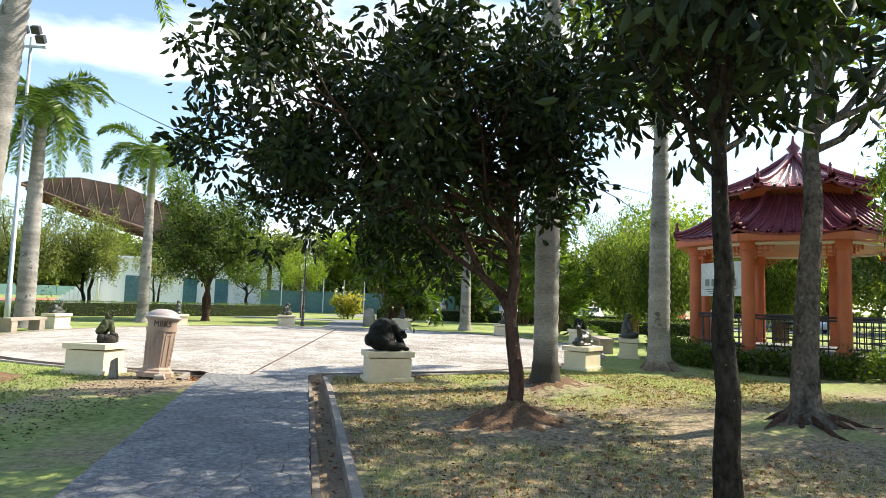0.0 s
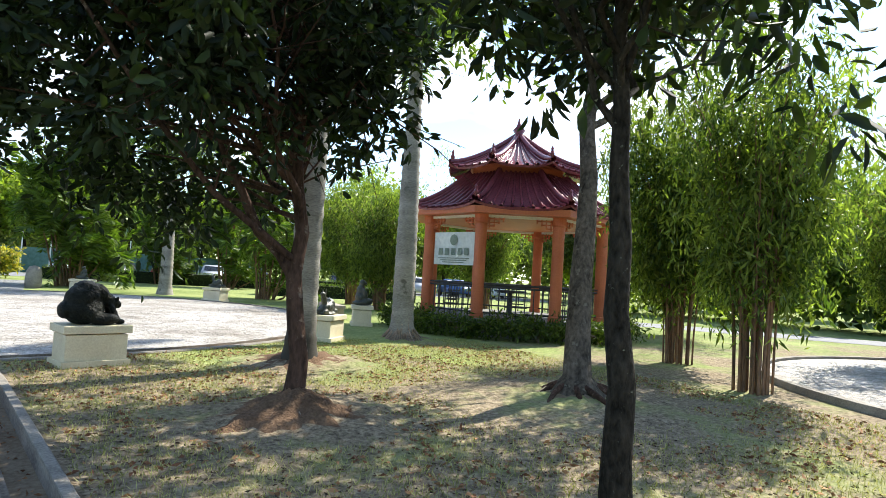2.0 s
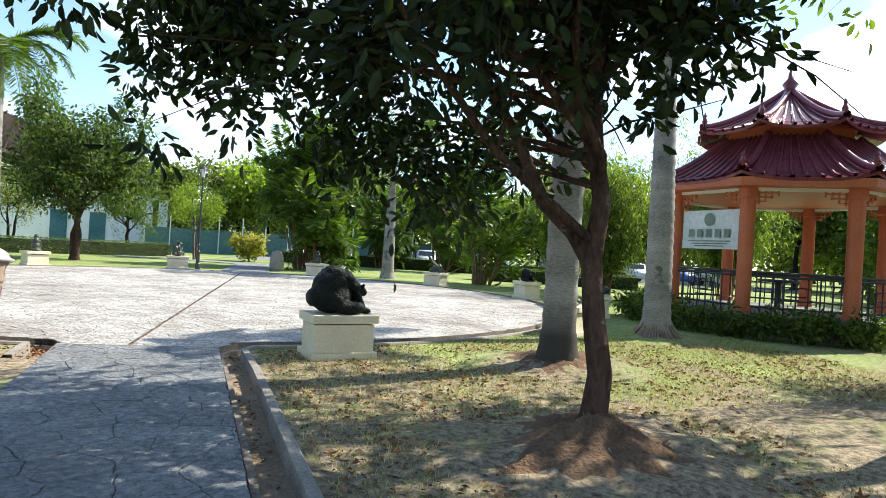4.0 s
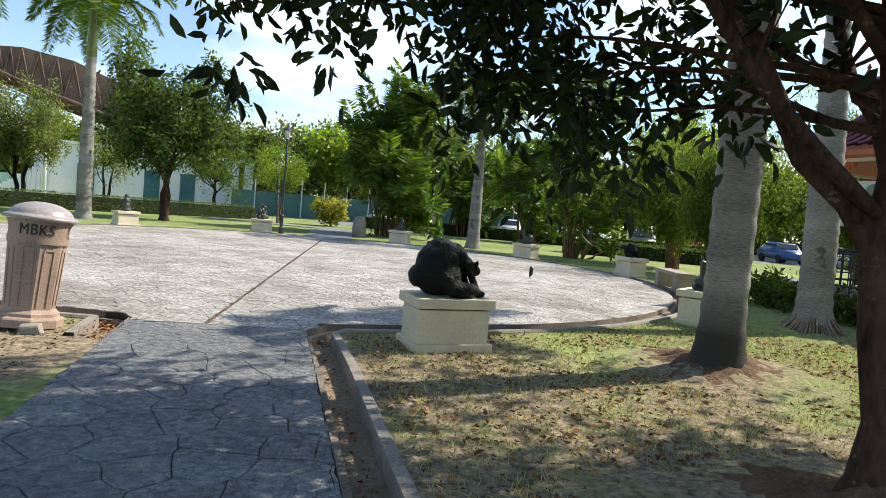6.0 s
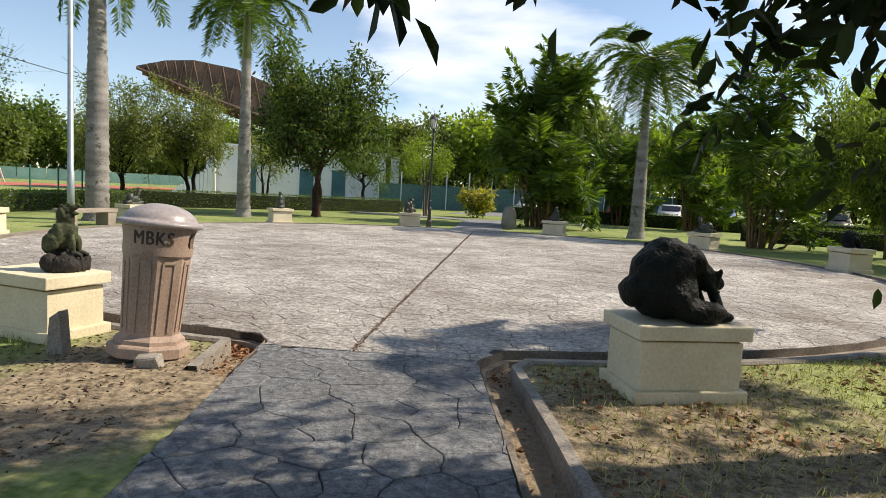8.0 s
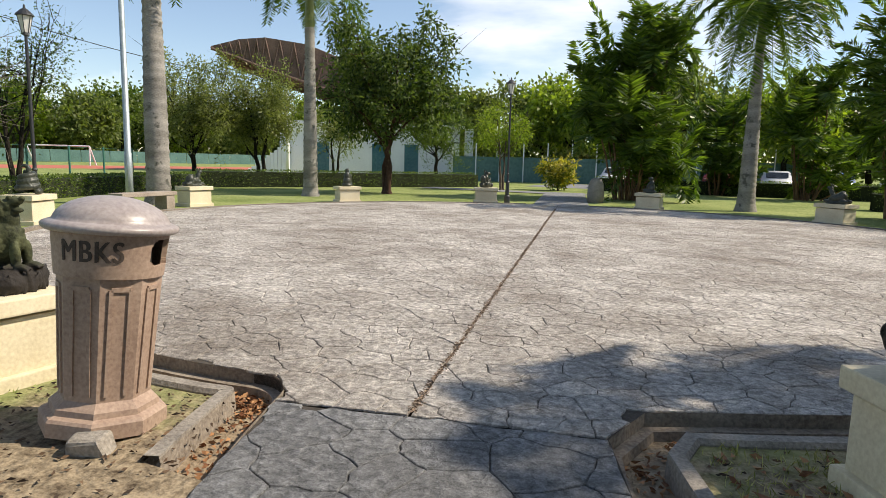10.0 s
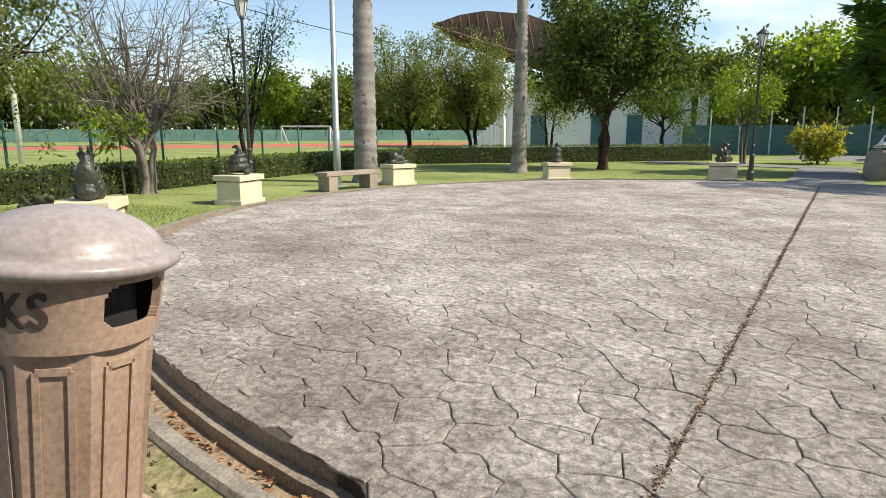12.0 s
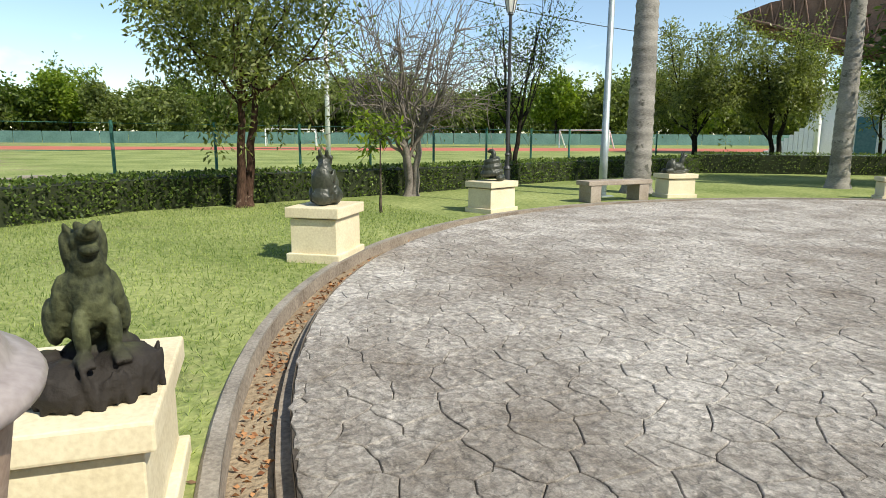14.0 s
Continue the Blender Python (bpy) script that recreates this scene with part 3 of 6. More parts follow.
def royal_palm(base, trunk_r, height, label, seed=1, fronds=19, length=3.3, lean=(0, 0), roots=0, shaft=1.35, taper=0.28, hang=0, bark=None):
    rng = np.random.default_rng(seed)
    ob = thing("palm_tree", pose(*base), label, "palm tree", "tall ringed palms")
    n = 90
    t = np.linspace(0, 1, n)
    z = t * height
    pts = np.stack([lean[0] * t ** 1.5, lean[1] * t ** 1.5, z - 0.1 * (t == 0)], 1)
    rings = 0.018 * trunk_r / 0.3 * (np.arange(n) % 3 == 0)
    prof = trunk_r * (1.0 + 0.45 * np.exp(-z / 0.22) + 0.06 * np.sin(t * 5) - taper * t) + rings
    tb = Tubes()
    tb.add(pts, prof, 20)
    part("trunk", tb.mesh("trunk"), bark or M["palm_bark"], ob, smooth=True)
    if roots:
        rt = Tubes()
        for i in range(roots):
            a, q = i * 2.399, rng.uniform(0.75, 1.3)
            w = np.array([math.cos(a), math.sin(a), 0])
            s = np.linspace(0, 1, 6)
            rt.add(w * (trunk_r * (0.98 + 0.1 * s + 0.95 * q * s ** 1.8))[:, None] + np.array([0, 0, 1]) * (0.34 * q * (1 - s) ** 0.9 - 0.08)[:, None], np.linspace(0.02, 0.015, 6), 5)
        part("root_mass", rt.mesh("root_mass"), M["root_fibre"], ob, "pale fibrous root mass", smooth=True)["kind"] = "stuff"
    top = pts[-1]
    sh = Tubes()
    neck = prof[-1]
    sh.add([top, top + [0, 0, 0.12], top + [0, 0, shaft * 0.5], top + [0, 0, shaft]], [neck * 0.95, neck * 1.12, neck * 0.85, neck * 0.45], 14)
    part("crownshaft", sh.mesh("crownshaft"), M["shaft"], ob, "smooth green crownshaft", smooth=True)
    root = top + np.array([0, 0, shaft - 0.1])
    for i in range(fronds + hang):
        th = i * 2.399 + rng.normal() * 0.2
        rise = [0.95, 0.6, 0.3, 0.05][i % 4] + rng.normal() * 0.1
        L = length * rng.uniform(0.85, 1.1)
        bend = 1.3
        if i >= fronds:
            rise, bend, L = -0.5, 2.2, length * 0.5
        rib, foot, way, ln = frond(rng, root, (math.cos(th), math.sin(th), 0), L, rise, 95, 0.75, bend)
        k = Tubes()
        k.add(rib, np.linspace(0.035, 0.006, 12), 4)
        v, f = leaves_np(rng, foot, way, ln, 0.05, 0.1)
        me = mesh_np("frond", np.concatenate([np.concatenate(k.v), v]), np.concatenate([np.concatenate(k.f), f + k.n]))
        part("frond", me, M["frond"], ob)
    return ob

def cluster_palm(name, base, height, radius, stems, fronds, label, seed, leaves, length=1.9, ll=0.5, width=0.06, skirt=True):
    """A clump of slender palm stems with feather fronds from the ground to the top."""
    rng = np.random.default_rng(seed)
    ob = thing(name, pose(*base), label, "palm clump")
    V, F, n = [], [], 0
    for s in range(stems):
        th, rr = s * 2.399, radius * 0.5 * math.sqrt((s + 0.5) / stems)
        foot0 = np.array([math.cos(th) * rr * 0.45, math.sin(th) * rr * 0.45, -0.05])
        h = max(0.5, (height - length * 0.62) * ((s * 0.618) % 1.0) ** 0.75)
        reach = rr * (1.25 - 0.55 * h / height)
        head = np.array([math.cos(th) * reach, math.sin(th) * reach, h])
        stem = curve_pts(foot0, head, 0, 8, rng, 0.02)
        tb = Tubes()
        tb.add(stem, np.linspace(0.055, 0.03, 8), 6)
        part("stem", tb.mesh("stem"), M["culm"], ob, smooth=True)
        for i in range(fronds):
            a = i * 2.399 + rng.normal() * 0.3
            rib, foot, way, ln = frond(rng, head + [0, 0, rng.uniform(-0.6, 0.15)], (math.cos(a), math.sin(a), 0), length * rng.uniform(0.7, 1.05), rng.uniform(0.7, 2.3), 30, ll, rng.uniform(1.3, 2.2))
            v, f = leaves_np(rng, foot, way, ln, width, 0.1)
            V.append(v)
            F.append(f + n)
            n += len(v)
    part("crown", mesh_np("crown", np.concatenate(V), np.concatenate(F)), leaves, ob)
    return ob

def bamboo(base, height, radius, culms, clumps, label, seed, leaf=0.19, lean=(0, 0)):
    rng = np.random.default_rng(seed)
    ob = thing("bamboo_clump", pose(*base), label, "bamboo")
    tips = []
    for s in range(culms):
        tb = Tubes()
        th, rr = rng.uniform(0, 6.28), 0.3 * math.sqrt(rng.random())
        a = np.array([math.cos(th) * rr, math.sin(th) * rr, -0.05])
        h = height * rng.uniform(0.6, 1.0)
        out = radius * rng.uniform(0.25, 1.0)
        t = np.linspace(0, 1, 9)
        pts = np.stack([a[0] + (math.cos(th) * out + lean[0]) * t ** 2.2, a[1] + (math.sin(th) * out + lean[1]) * t ** 2.2, h * (t - 0.12 * t ** 3)], 1)
        tb.add(pts, 0.022 * np.linspace(1, 0.3, 9), 6)
        tips.append(pts[3:])
        part("cane", tb.mesh("cane"), M["culm"], ob, smooth=True)
    tips = np.concatenate(tips)
    k = rng.integers(0, len(tips), clumps)
    per = 36
    heart = tips[k] + rng.normal(size=(clumps, 3)) * np.array([0.36, 0.36, 0.6])
    heart[:, 2] = np.maximum(heart[:, 2], 1.25 + 1.1 * rng.random(clumps))
    at = np.repeat(heart, per, 0) + rng.normal(size=(clumps * per, 3)) * np.array([0.15, 0.15, 0.28])
    way = rng.normal(size=at.shape) * 0.6 + [0, 0, -0.85]
    ln = leaf * rng.uniform(0.6, 1.3, len(at))
    v, f = leaves_np(rng, at, way, ln, ln * 0.22)
    part("crown", mesh_np("crown", v, f), M["bamboo_leaf"], ob)
    return ob

# ---- ground, plaza, path, drains ----
C, R = Vector((-0.15, 9.95, 0)), 9.6
def polar(angle, r, z=0.0):
    return Vector((C.x + r * math.cos(radians(angle)), C.y + r * math.sin(radians(angle)), z))

PATH_R = [Vector((1.12, -0.1, 0)), Vector((5.3, -30, 0))]
PATH_L = [Vector((-0.84, 0.1, 0)), Vector((3.5, -30, 0))]
def on_line(line, y):
    k = (y - line[0].y) / (line[1].y - line[0].y)
    return line[0].lerp(line[1], k)

def arc(a0, a1, r, n):
    return [polar(a0 + (a1 - a0) * i / n, r) for i in range(n + 1)]

# the line of the plaza's rim where the drain runs, on either hand of the walk
rim_right = [on_line(PATH_R, -30 + i * 1.5) for i in range(20)] + [Vector((1.11, -0.25, 0)), Vector((1.1, 0.0, 0)), Vector((1.32, 0.42, 0))] + arc(-78.6, 84, R, 70)
corner_left = [Vector((-1.22 + 0.38 * math.cos(radians(a)), 0.06 + 0.36 * math.sin(radians(a)), 0)) for a in (4, 18, 32, 46, 60, 74, 88)]
rim_left = [Vector((-0.71, -0.75, 0)), Vector((-0.765, -0.45, 0)), Vector((-0.815, -0.12, 0))] + corner_left + arc(-97.2, -264, R, 70)

def offset_line(line, d):
    """The line moved sideways to its right by d."""
    out = []
    for i, p in enumerate(line):
        a, b = line[max(0, i - 1)], line[min(len(line) - 1, i + 1)]
        w = (b - a).normalized()
        out.append(p + Vector((w.y, -w.x, 0)) * d)
    return out

def sweep(name, line, profile, material, parent, label=""):
    bm = bmesh.new()
    rows = [[bm.verts.new((q.x, q.y, z)) for q in offset_line(line, d)] for d, z in profile]
    for a, b in zip(rows, rows[1:]):
        for i in range(len(line) - 1):
            bm.faces.new((a[i], a[i + 1], b[i + 1], b[i]))
    bmesh.ops.recalc_face_normals(bm, faces=bm.faces)
    return part(name, bm, material, parent, label)

OUT = 0.40
drains = []
for line, sign in ((rim_right, 1), (rim_left, -1)):
    d = thing("drain", Matrix(), "open concrete storm drain with stepped sides and leaf litter", "drain", kind="structure")
    sweep("channel", line, [(0.0, 0.0), (0.0, -0.085), (sign * 0.075, -0.085), (sign * 0.085, -0.17), (sign * 0.29, -0.17), (sign * 0.30, -0.01)], M["drain"], d)
    sweep("kerb", line, [(sign * 0.298, -0.16), (sign * 0.302, 0.006), (sign * (OUT - 0.02), 0.006), (sign * OUT, -0.02), (sign * OUT, -0.12)], M["kerb"], d, "weathered concrete drain kerb")
    sweep("silt", line, [(sign * 0.086, -0.15), (sign * 0.19, -0.142), (sign * 0.296, -0.135)], M["soil"], d, "pale sandy silt on the drain floor")
    drains.append(d)
part("silt_bed", box_bm(0.8, 0.8, 0.02, -0.164, 0, 1.62, 0.05), M["soil"], drains[0], "pale sandy silt in the drain's corner")

hole = offset_line(rim_right, OUT - 0.02) + offset_line(rim_left, -OUT + 0.02)[::-1] + [on_line(PATH_L, -0.9 - i * 1.6) for i in range(19)]
bm = bmesh.new()
def loop_edges(pts):
    vs = [bm.verts.new((p.x, p.y, -0.03)) for p in pts]
    return [bm.edges.new((vs[i], vs[(i + 1) % len(vs)])) for i in range(len(vs))]
edges = loop_edges(hole) + loop_edges([Vector((1500 * math.cos(i * math.pi / 32), 1500 * math.sin(i * math.pi / 32), 0)) for i in range(64)])
bmesh.ops.triangle_fill(bm, edges=edges, use_beauty=True, normal=(0, 0, 1))
ground = tagged(part("ground", bm, M["grass"]), "mown green lawn with dry and worn patches", "lawn", kind="structure")

def slab(name, pts, z0, z1, material, label, category):
    bm = bmesh.new()
    f = bm.faces.new([bm.verts.new((p.x, p.y, z1)) for p in pts])
    e = bmesh.ops.extrude_face_region(bm, geom=[f])
    for v in e["geom"]:
        if isinstance(v, bmesh.types.BMVert):
            v.co.z = z0
    bmesh.ops.recalc_face_normals(bm, faces=bm.faces)
    return tagged(part(name, bm, material), label, category, kind="structure")

plaza = slab("pavement", corner_left[:0:-1] + [Vector((1.09, 0.0, 0)), Vector((1.315, 0.425, 0))] + arc(-80.5, 262.8, R - 0.005, 140), -0.25, -0.011, M["joint"], "round plaza of grey stamped concrete with dark joints", "pavement")
walkway = slab("path", [on_line(PATH_R, -30), on_line(PATH_R, -0.012), on_line(PATH_L, -0.012), on_line(PATH_L, -30)], -0.25, -0.0125, M["joint"], "narrow grey stamped concrete footpath", "path")

# ---- pedestals and statues ----
def pedestal(m, sx, sy, h, label="cream painted pedestal with a stepped base and cap"):
    ob = thing("pedestal", m, label, "pedestal", "ring of statue pedestals")
    part("plinth", box_bm(sx, sy, h * 0.2, -0.05, 0.012), M["cream"], ob)
    part("body", box_bm(sx - 0.09, sy - 0.09, h * 0.66, h * 0.2 - 0.055, 0.008), M["cream"], ob)
    part("cap", box_bm(sx, sy, h * 0.2, h * 0.8 - 0.002, 0.012), M["cream"], ob)
    return ob

def blob_statue(name, m, blobs, label, material=None, voxel=0.016, lumpy=5):
    """One plain carved mass out of swollen lumps: (x, y, z, rx, ry, rz, tilt)."""
    bm = bmesh.new()
    rng = np.random.default_rng(len(blobs))
    lumps = []
    for x, y, z, rx, ry, rz, tilt in blobs:
        for k in range(lumpy):
            d = rng.normal(size=3)
            d /= np.linalg.norm(d)
            s = min(rx, ry, rz) * rng.uniform(0.12, 0.26)
            lumps.append((x + d[0] * rx * 0.96, y + d[1] * ry * 0.96, max(z + d[2] * rz * 0.96, 0.02), s, s * 0.8, s * 1.3, rng.uniform(-40, 40)))
    for x, y, z, rx, ry, rz, tilt in list(blobs) + lumps:
        r = bmesh.ops.create_icosphere(bm, subdivisions=2, radius=1)
        mt = Matrix.Translation((x, y, z)) @ Matrix.Rotation(radians(tilt), 4, "Y") @ Matrix.Diagonal((rx, ry, rz, 1))
        bmesh.ops.transform(bm, matrix=mt, verts=r["verts"])
    ob = part(name, bm, material or M["bronze"], smooth=True)
    ob.matrix_world = m
    tagged(ob, label, "statue", "animal statues on pedestals")
    rm = ob.modifiers.new("remesh", "REMESH")
    rm.mode, rm.voxel_size, rm.use_smooth_shade = "VOXEL", voxel, True
    sm = ob.modifiers.new("smooth", "SMOOTH")
    sm.iterations, sm.factor = 2, 0.5
    return ob

BEAR = [(-0.12, 0, 0.17, 0.25, 0.235, 0.18, 0), (-0.13, 0, 0.30, 0.22, 0.215, 0.17, -10), (-0.07, 0, 0.40, 0.165, 0.16, 0.095, 16), (0.05, 0, 0.36, 0.15, 0.15, 0.10, 34), (0.15, 0, 0.28, 0.11, 0.115, 0.085, 36), (0.225, 0, 0.235, 0.075, 0.085, 0.075, 14), (0.29, 0, 0.225, 0.045, 0.052, 0.05, 0), (0.265, 0.07, 0.3, 0.024, 0.012, 0.03, -10), (0.265, -0.07, 0.3, 0.024, 0.012, 0.03, -10), (0.215, 0.1, 0.14, 0.036, 0.042, 0.14, -32), (0.215, -0.1, 0.14, 0.036, 0.042, 0.14, -32), (0.06, 0.18, 0.07, 0.2, 0.08, 0.075, 0), (0.06, -0.18, 0.07, 0.2, 0.08, 0.075, 0), (0.28, 0.12, 0.035, 0.07, 0.05, 0.035, 0), (0.28, -0.12, 0.035, 0.07, 0.05, 0.035, 0), (-0.34, 0, 0.16, 0.07, 0.13, 0.1, 0)]
BEAST = [(0, 0.10, 0.40, 0.19, 0.17, 0.17, 0), (0, 0.03, 0.50, 0.165, 0.135, 0.15, 0), (0, -0.03, 0.47, 0.12, 0.11, 0.14, 0), (0, 0.0, 0.64, 0.10, 0.10, 0.12, 0), (0, 0.0, 0.745, 0.098, 0.095, 0.075, 0), (0, -0.07, 0.79, 0.07, 0.085, 0.038, 0), (0, -0.085, 0.715, 0.06, 0.07, 0.026, 0), (0, -0.145, 0.815, 0.038, 0.032, 0.026, 0), (0.045, -0.04, 0.822, 0.026, 0.03, 0.022, 0), (-0.045, -0.04, 0.822, 0.026, 0.03, 0.022, 0), (0.085, 0.04, 0.79, 0.02, 0.04, 0.045, 20), (-0.085, 0.04, 0.79, 0.02, 0.04, 0.045, -20), (0.095, 0.05, 0.68, 0.035, 0.06, 0.11, 8), (-0.095, 0.05, 0.68, 0.035, 0.06, 0.11, -8), (0.155, 0.06, 0.47, 0.055, 0.075, 0.13, -8), (-0.155, 0.06, 0.47, 0.055, 0.075, 0.13, 8), (0.19, 0.14, 0.36, 0.065, 0.12, 0.12, 0), (-0.19, 0.14, 0.36, 0.065, 0.12, 0.12, 0), (0, 0.26, 0.3, 0.08, 0.09, 0.1, 0)]
for sx in (-1, 1):
    BEAST += [(sx * 0.09, -0.1, 0.33, 0.05, 0.055, 0.13, sx * 4), (sx * 0.10, -0.15, 0.225, 0.062, 0.075, 0.035, 0)]
    BEAST += [(sx * 0.10 + 0.038 * k, -0.215, 0.215, 0.016, 0.03, 0.02, 0) for k in (-1, 0, 1)]
ROCK = [(0, 0, 0.08, 0.30, 0.27, 0.13, 0), (0.12, -0.08, 0.13, 0.17, 0.16, 0.13, 0), (-0.15, -0.05, 0.10, 0.16, 0.2, 0.12, 0), (-0.2, 0.12, 0.12, 0.12, 0.12, 0.12, 0), (0.05, 0.14, 0.16, 0.2, 0.14, 0.13, 0), (0.2, 0.1, 0.07, 0.12, 0.16, 0.1, 0)]
for i in range(34):
    a = i * 2 * math.pi / 34
    ROCK.append((0.285 * math.cos(a), 0.25 * math.sin(a), 0.085 + 0.02 * math.sin(i * 2.7), 0.022, 0.022, 0.105 + 0.02 * math.sin(i * 1.9), 16 * math.sin(i * 2.3)))
DRAGON = [(0, 0, 0.1, 0.24, 0.2, 0.12, 0), (0.02, 0, 0.28, 0.16, 0.15, 0.2, -8), (0.04, 0, 0.46, 0.13, 0.12, 0.16, -12), (-0.02, 0, 0.60, 0.11, 0.10, 0.10, 10), (-0.13, 0, 0.62, 0.11, 0.07, 0.06, 15), (-0.2, 0, 0.57, 0.07, 0.05, 0.03, 30), (0.06, 0.05, 0.72, 0.03, 0.03, 0.08, 25), (0.06, -0.05, 0.72, 0.03, 0.03, 0.08, 25), (-0.2, 0.12, 0.12, 0.09, 0.09, 0.11, 0), (-0.2, -0.12, 0.12, 0.09, 0.09, 0.11, 0), (0.18, 0, 0.3, 0.1, 0.16, 0.26, 12), (0.25, 0, 0.12, 0.1, 0.14, 0.12, 0), (-0.1, 0.1, 0.32, 0.05, 0.05, 0.15, -20), (-0.1, -0.1, 0.32, 0.05, 0.05, 0.15, -20)]
for i in range(8):
    DRAGON.append((0.2 - 0.022 * i, 0, 0.2 + 0.065 * i, 0.055, 0.018, 0.035, -35))
for s in (-1, 1):
    DRAGON += [(0.02, s * 0.17, 0.14, 0.14, 0.06, 0.13, 0), (-0.12, s * 0.13, 0.26, 0.035, 0.04, 0.14, -14), (0.08, s * 0.15, 0.42, 0.09, 0.025, 0.10, 30), (0.0, s * 0.1, 0.66, 0.05, 0.02, 0.04, 20)]
SNAKE = []
for i in range(60):
    t = i / 59
    rr = 0.19 - 0.09 * t
    SNAKE.append((rr * math.cos(i * 0.36), rr * math.sin(i * 0.36), 0.06 + 0.38 * t, 0.075 - 0.02 * t, 0.075 - 0.02 * t, 0.065, 0))
SNAKE += [(0.03, 0, 0.5, 0.05, 0.05, 0.09, 0), (-0.02, 0, 0.58, 0.075, 0.055, 0.045, 10), (-0.08, 0, 0.57, 0.05, 0.04, 0.03, 0)]
SITTER = [(0, 0, 0.06, 0.26, 0.2, 0.07, 0), (0.04, 0, 0.2, 0.15, 0.14, 0.15, 0), (0.05, 0, 0.36, 0.11, 0.11, 0.15, 0), (0.02, 0, 0.55, 0.08, 0.08, 0.085, 0), (-0.05, 0, 0.54, 0.05, 0.05, 0.04, 0), (-0.12, 0.1, 0.12, 0.15, 0.06, 0.06, 0), (-0.12, -0.1, 0.12, 0.15, 0.06, 0.06, 0), (-0.05, 0.12, 0.3, 0.05, 0.045, 0.14, 20), (-0.05, -0.12, 0.3, 0.05, 0.045, 0.14, 20)]
CROUCH = [(0.02, 0, 0.16, 0.26, 0.15, 0.14, -10), (0.14, 0, 0.2, 0.14, 0.14, 0.17, 0), (-0.16, 0, 0.32, 0.07, 0.07, 0.16, -25), (-0.22, 0, 0.44, 0.1, 0.06, 0.06, 20), (-0.17, 0.04, 0.52, 0.02, 0.02, 0.07, -20), (-0.17, -0.04, 0.52, 0.02, 0.02, 0.07, -20), (-0.22, 0.09, 0.07, 0.12, 0.05, 0.06, 0), (-0.22, -0.09, 0.07, 0.12, 0.05, 0.06, 0), (0.25, 0.1, 0.07, 0.13, 0.06, 0.07, 0), (0.25, -0.1, 0.07, 0.13, 0.06, 0.07, 0), (0, 0, 0.03, 0.3, 0.2, 0.04, 0)]

def facing(x, y):
    """The turn that sets a thing's +x along the rim."""
    return math.degrees(math.atan2(y - C.y, x - C.x)) + 90

# x, y, width, depth, height, statue, its turn, its size, label
RING = [
    (2.62, -0.31, 0.9, 0.64, 0.55, BEAR, 0, 1.12, "dark stone statue of a crouching bear-like animal"),
    (-2.86, -0.05, 0.9, 0.64, 0.54, None, 0, 1.0, ""),
    (-7.4, 2.72, 0.86, 0.66, 0.62, DRAGON, 10, 0.85, "dark grey stone statue of a rearing dragon-like beast"),
    (-10.2, 7.3, 0.86, 0.66, 0.58, SNAKE, 90, 1.0, "dark stone statue of a coiled snake with raised head"),
    (-10.4, 13.15, 0.84, 0.66, 0.56, CROUCH, 0, 0.95, "weathered grey stone statue of a crouching animal"),
    (-7.25, 17.4, 0.82, 0.62, 0.52, SITTER, 60, 1.0, "dark stone statue of a seated animal"),
    (-2.71, 19.92, 0.88, 0.65, 0.54, DRAGON, 40, 0.85, "dark stone statue of a seated horned animal"),
    (3.15, 19.72, 0.9, 0.65, 0.54, SITTER, 180, 0.9, "small dark stone statue of a seated animal"),
    (7.87, 16.36, 0.9, 0.65, 0.54, CROUCH, 180, 1.0, "dark stone statue of a crouching animal"),
    (9.89, 11.28, 0.9, 0.65, 0.58, BEAR, 180, 0.8, "dark stone statue of a hunched animal"),
    (9.85, 6.2, 0.80, 0.62, 0.56, SITTER, 90, 1.2, "tall dark stone statue of an upright animal"),
    (7.30, 2.55, 0.86, 0.66, 0.54, CROUCH, 0, 1.0, "dark stone statue of a lying animal"),
]
for x, y, sx, sy, h, blobs, turn, size, label in RING:
    m = pose(x, y, 0.0, 0, 0, facing(x, y))
    pedestal(m, sx, sy, h)
    if blobs:
        blob_statue("statue", m @ pose(0, 0, h - 0.004, 0, 0, turn) @ Matrix.Diagonal((size, size * (1.1 if blobs is BEAR else 1.0), size * (1.12 if blobs is BEAR else 1.0), 1)), blobs, label, M["black_stone"] if blobs is BEAR else None)
m = pose(-2.68, 0.01, 0.53, 0, 0, facing(-2.68, -0.17))
beast = blob_statue("statue", m @ pose(0, 0, 0, 0, 0, 112) @ Matrix.Diagonal((0.70, 0.66, 0.74, 1)), [(x * 0.78, y, z, a * 0.78, b, c, t) for x, y, z, a, b, c, t in BEAST] + ROCK, "mossy green stone statue of a howling beast on a rock", M["mossy_stone"], 0.011, 2)

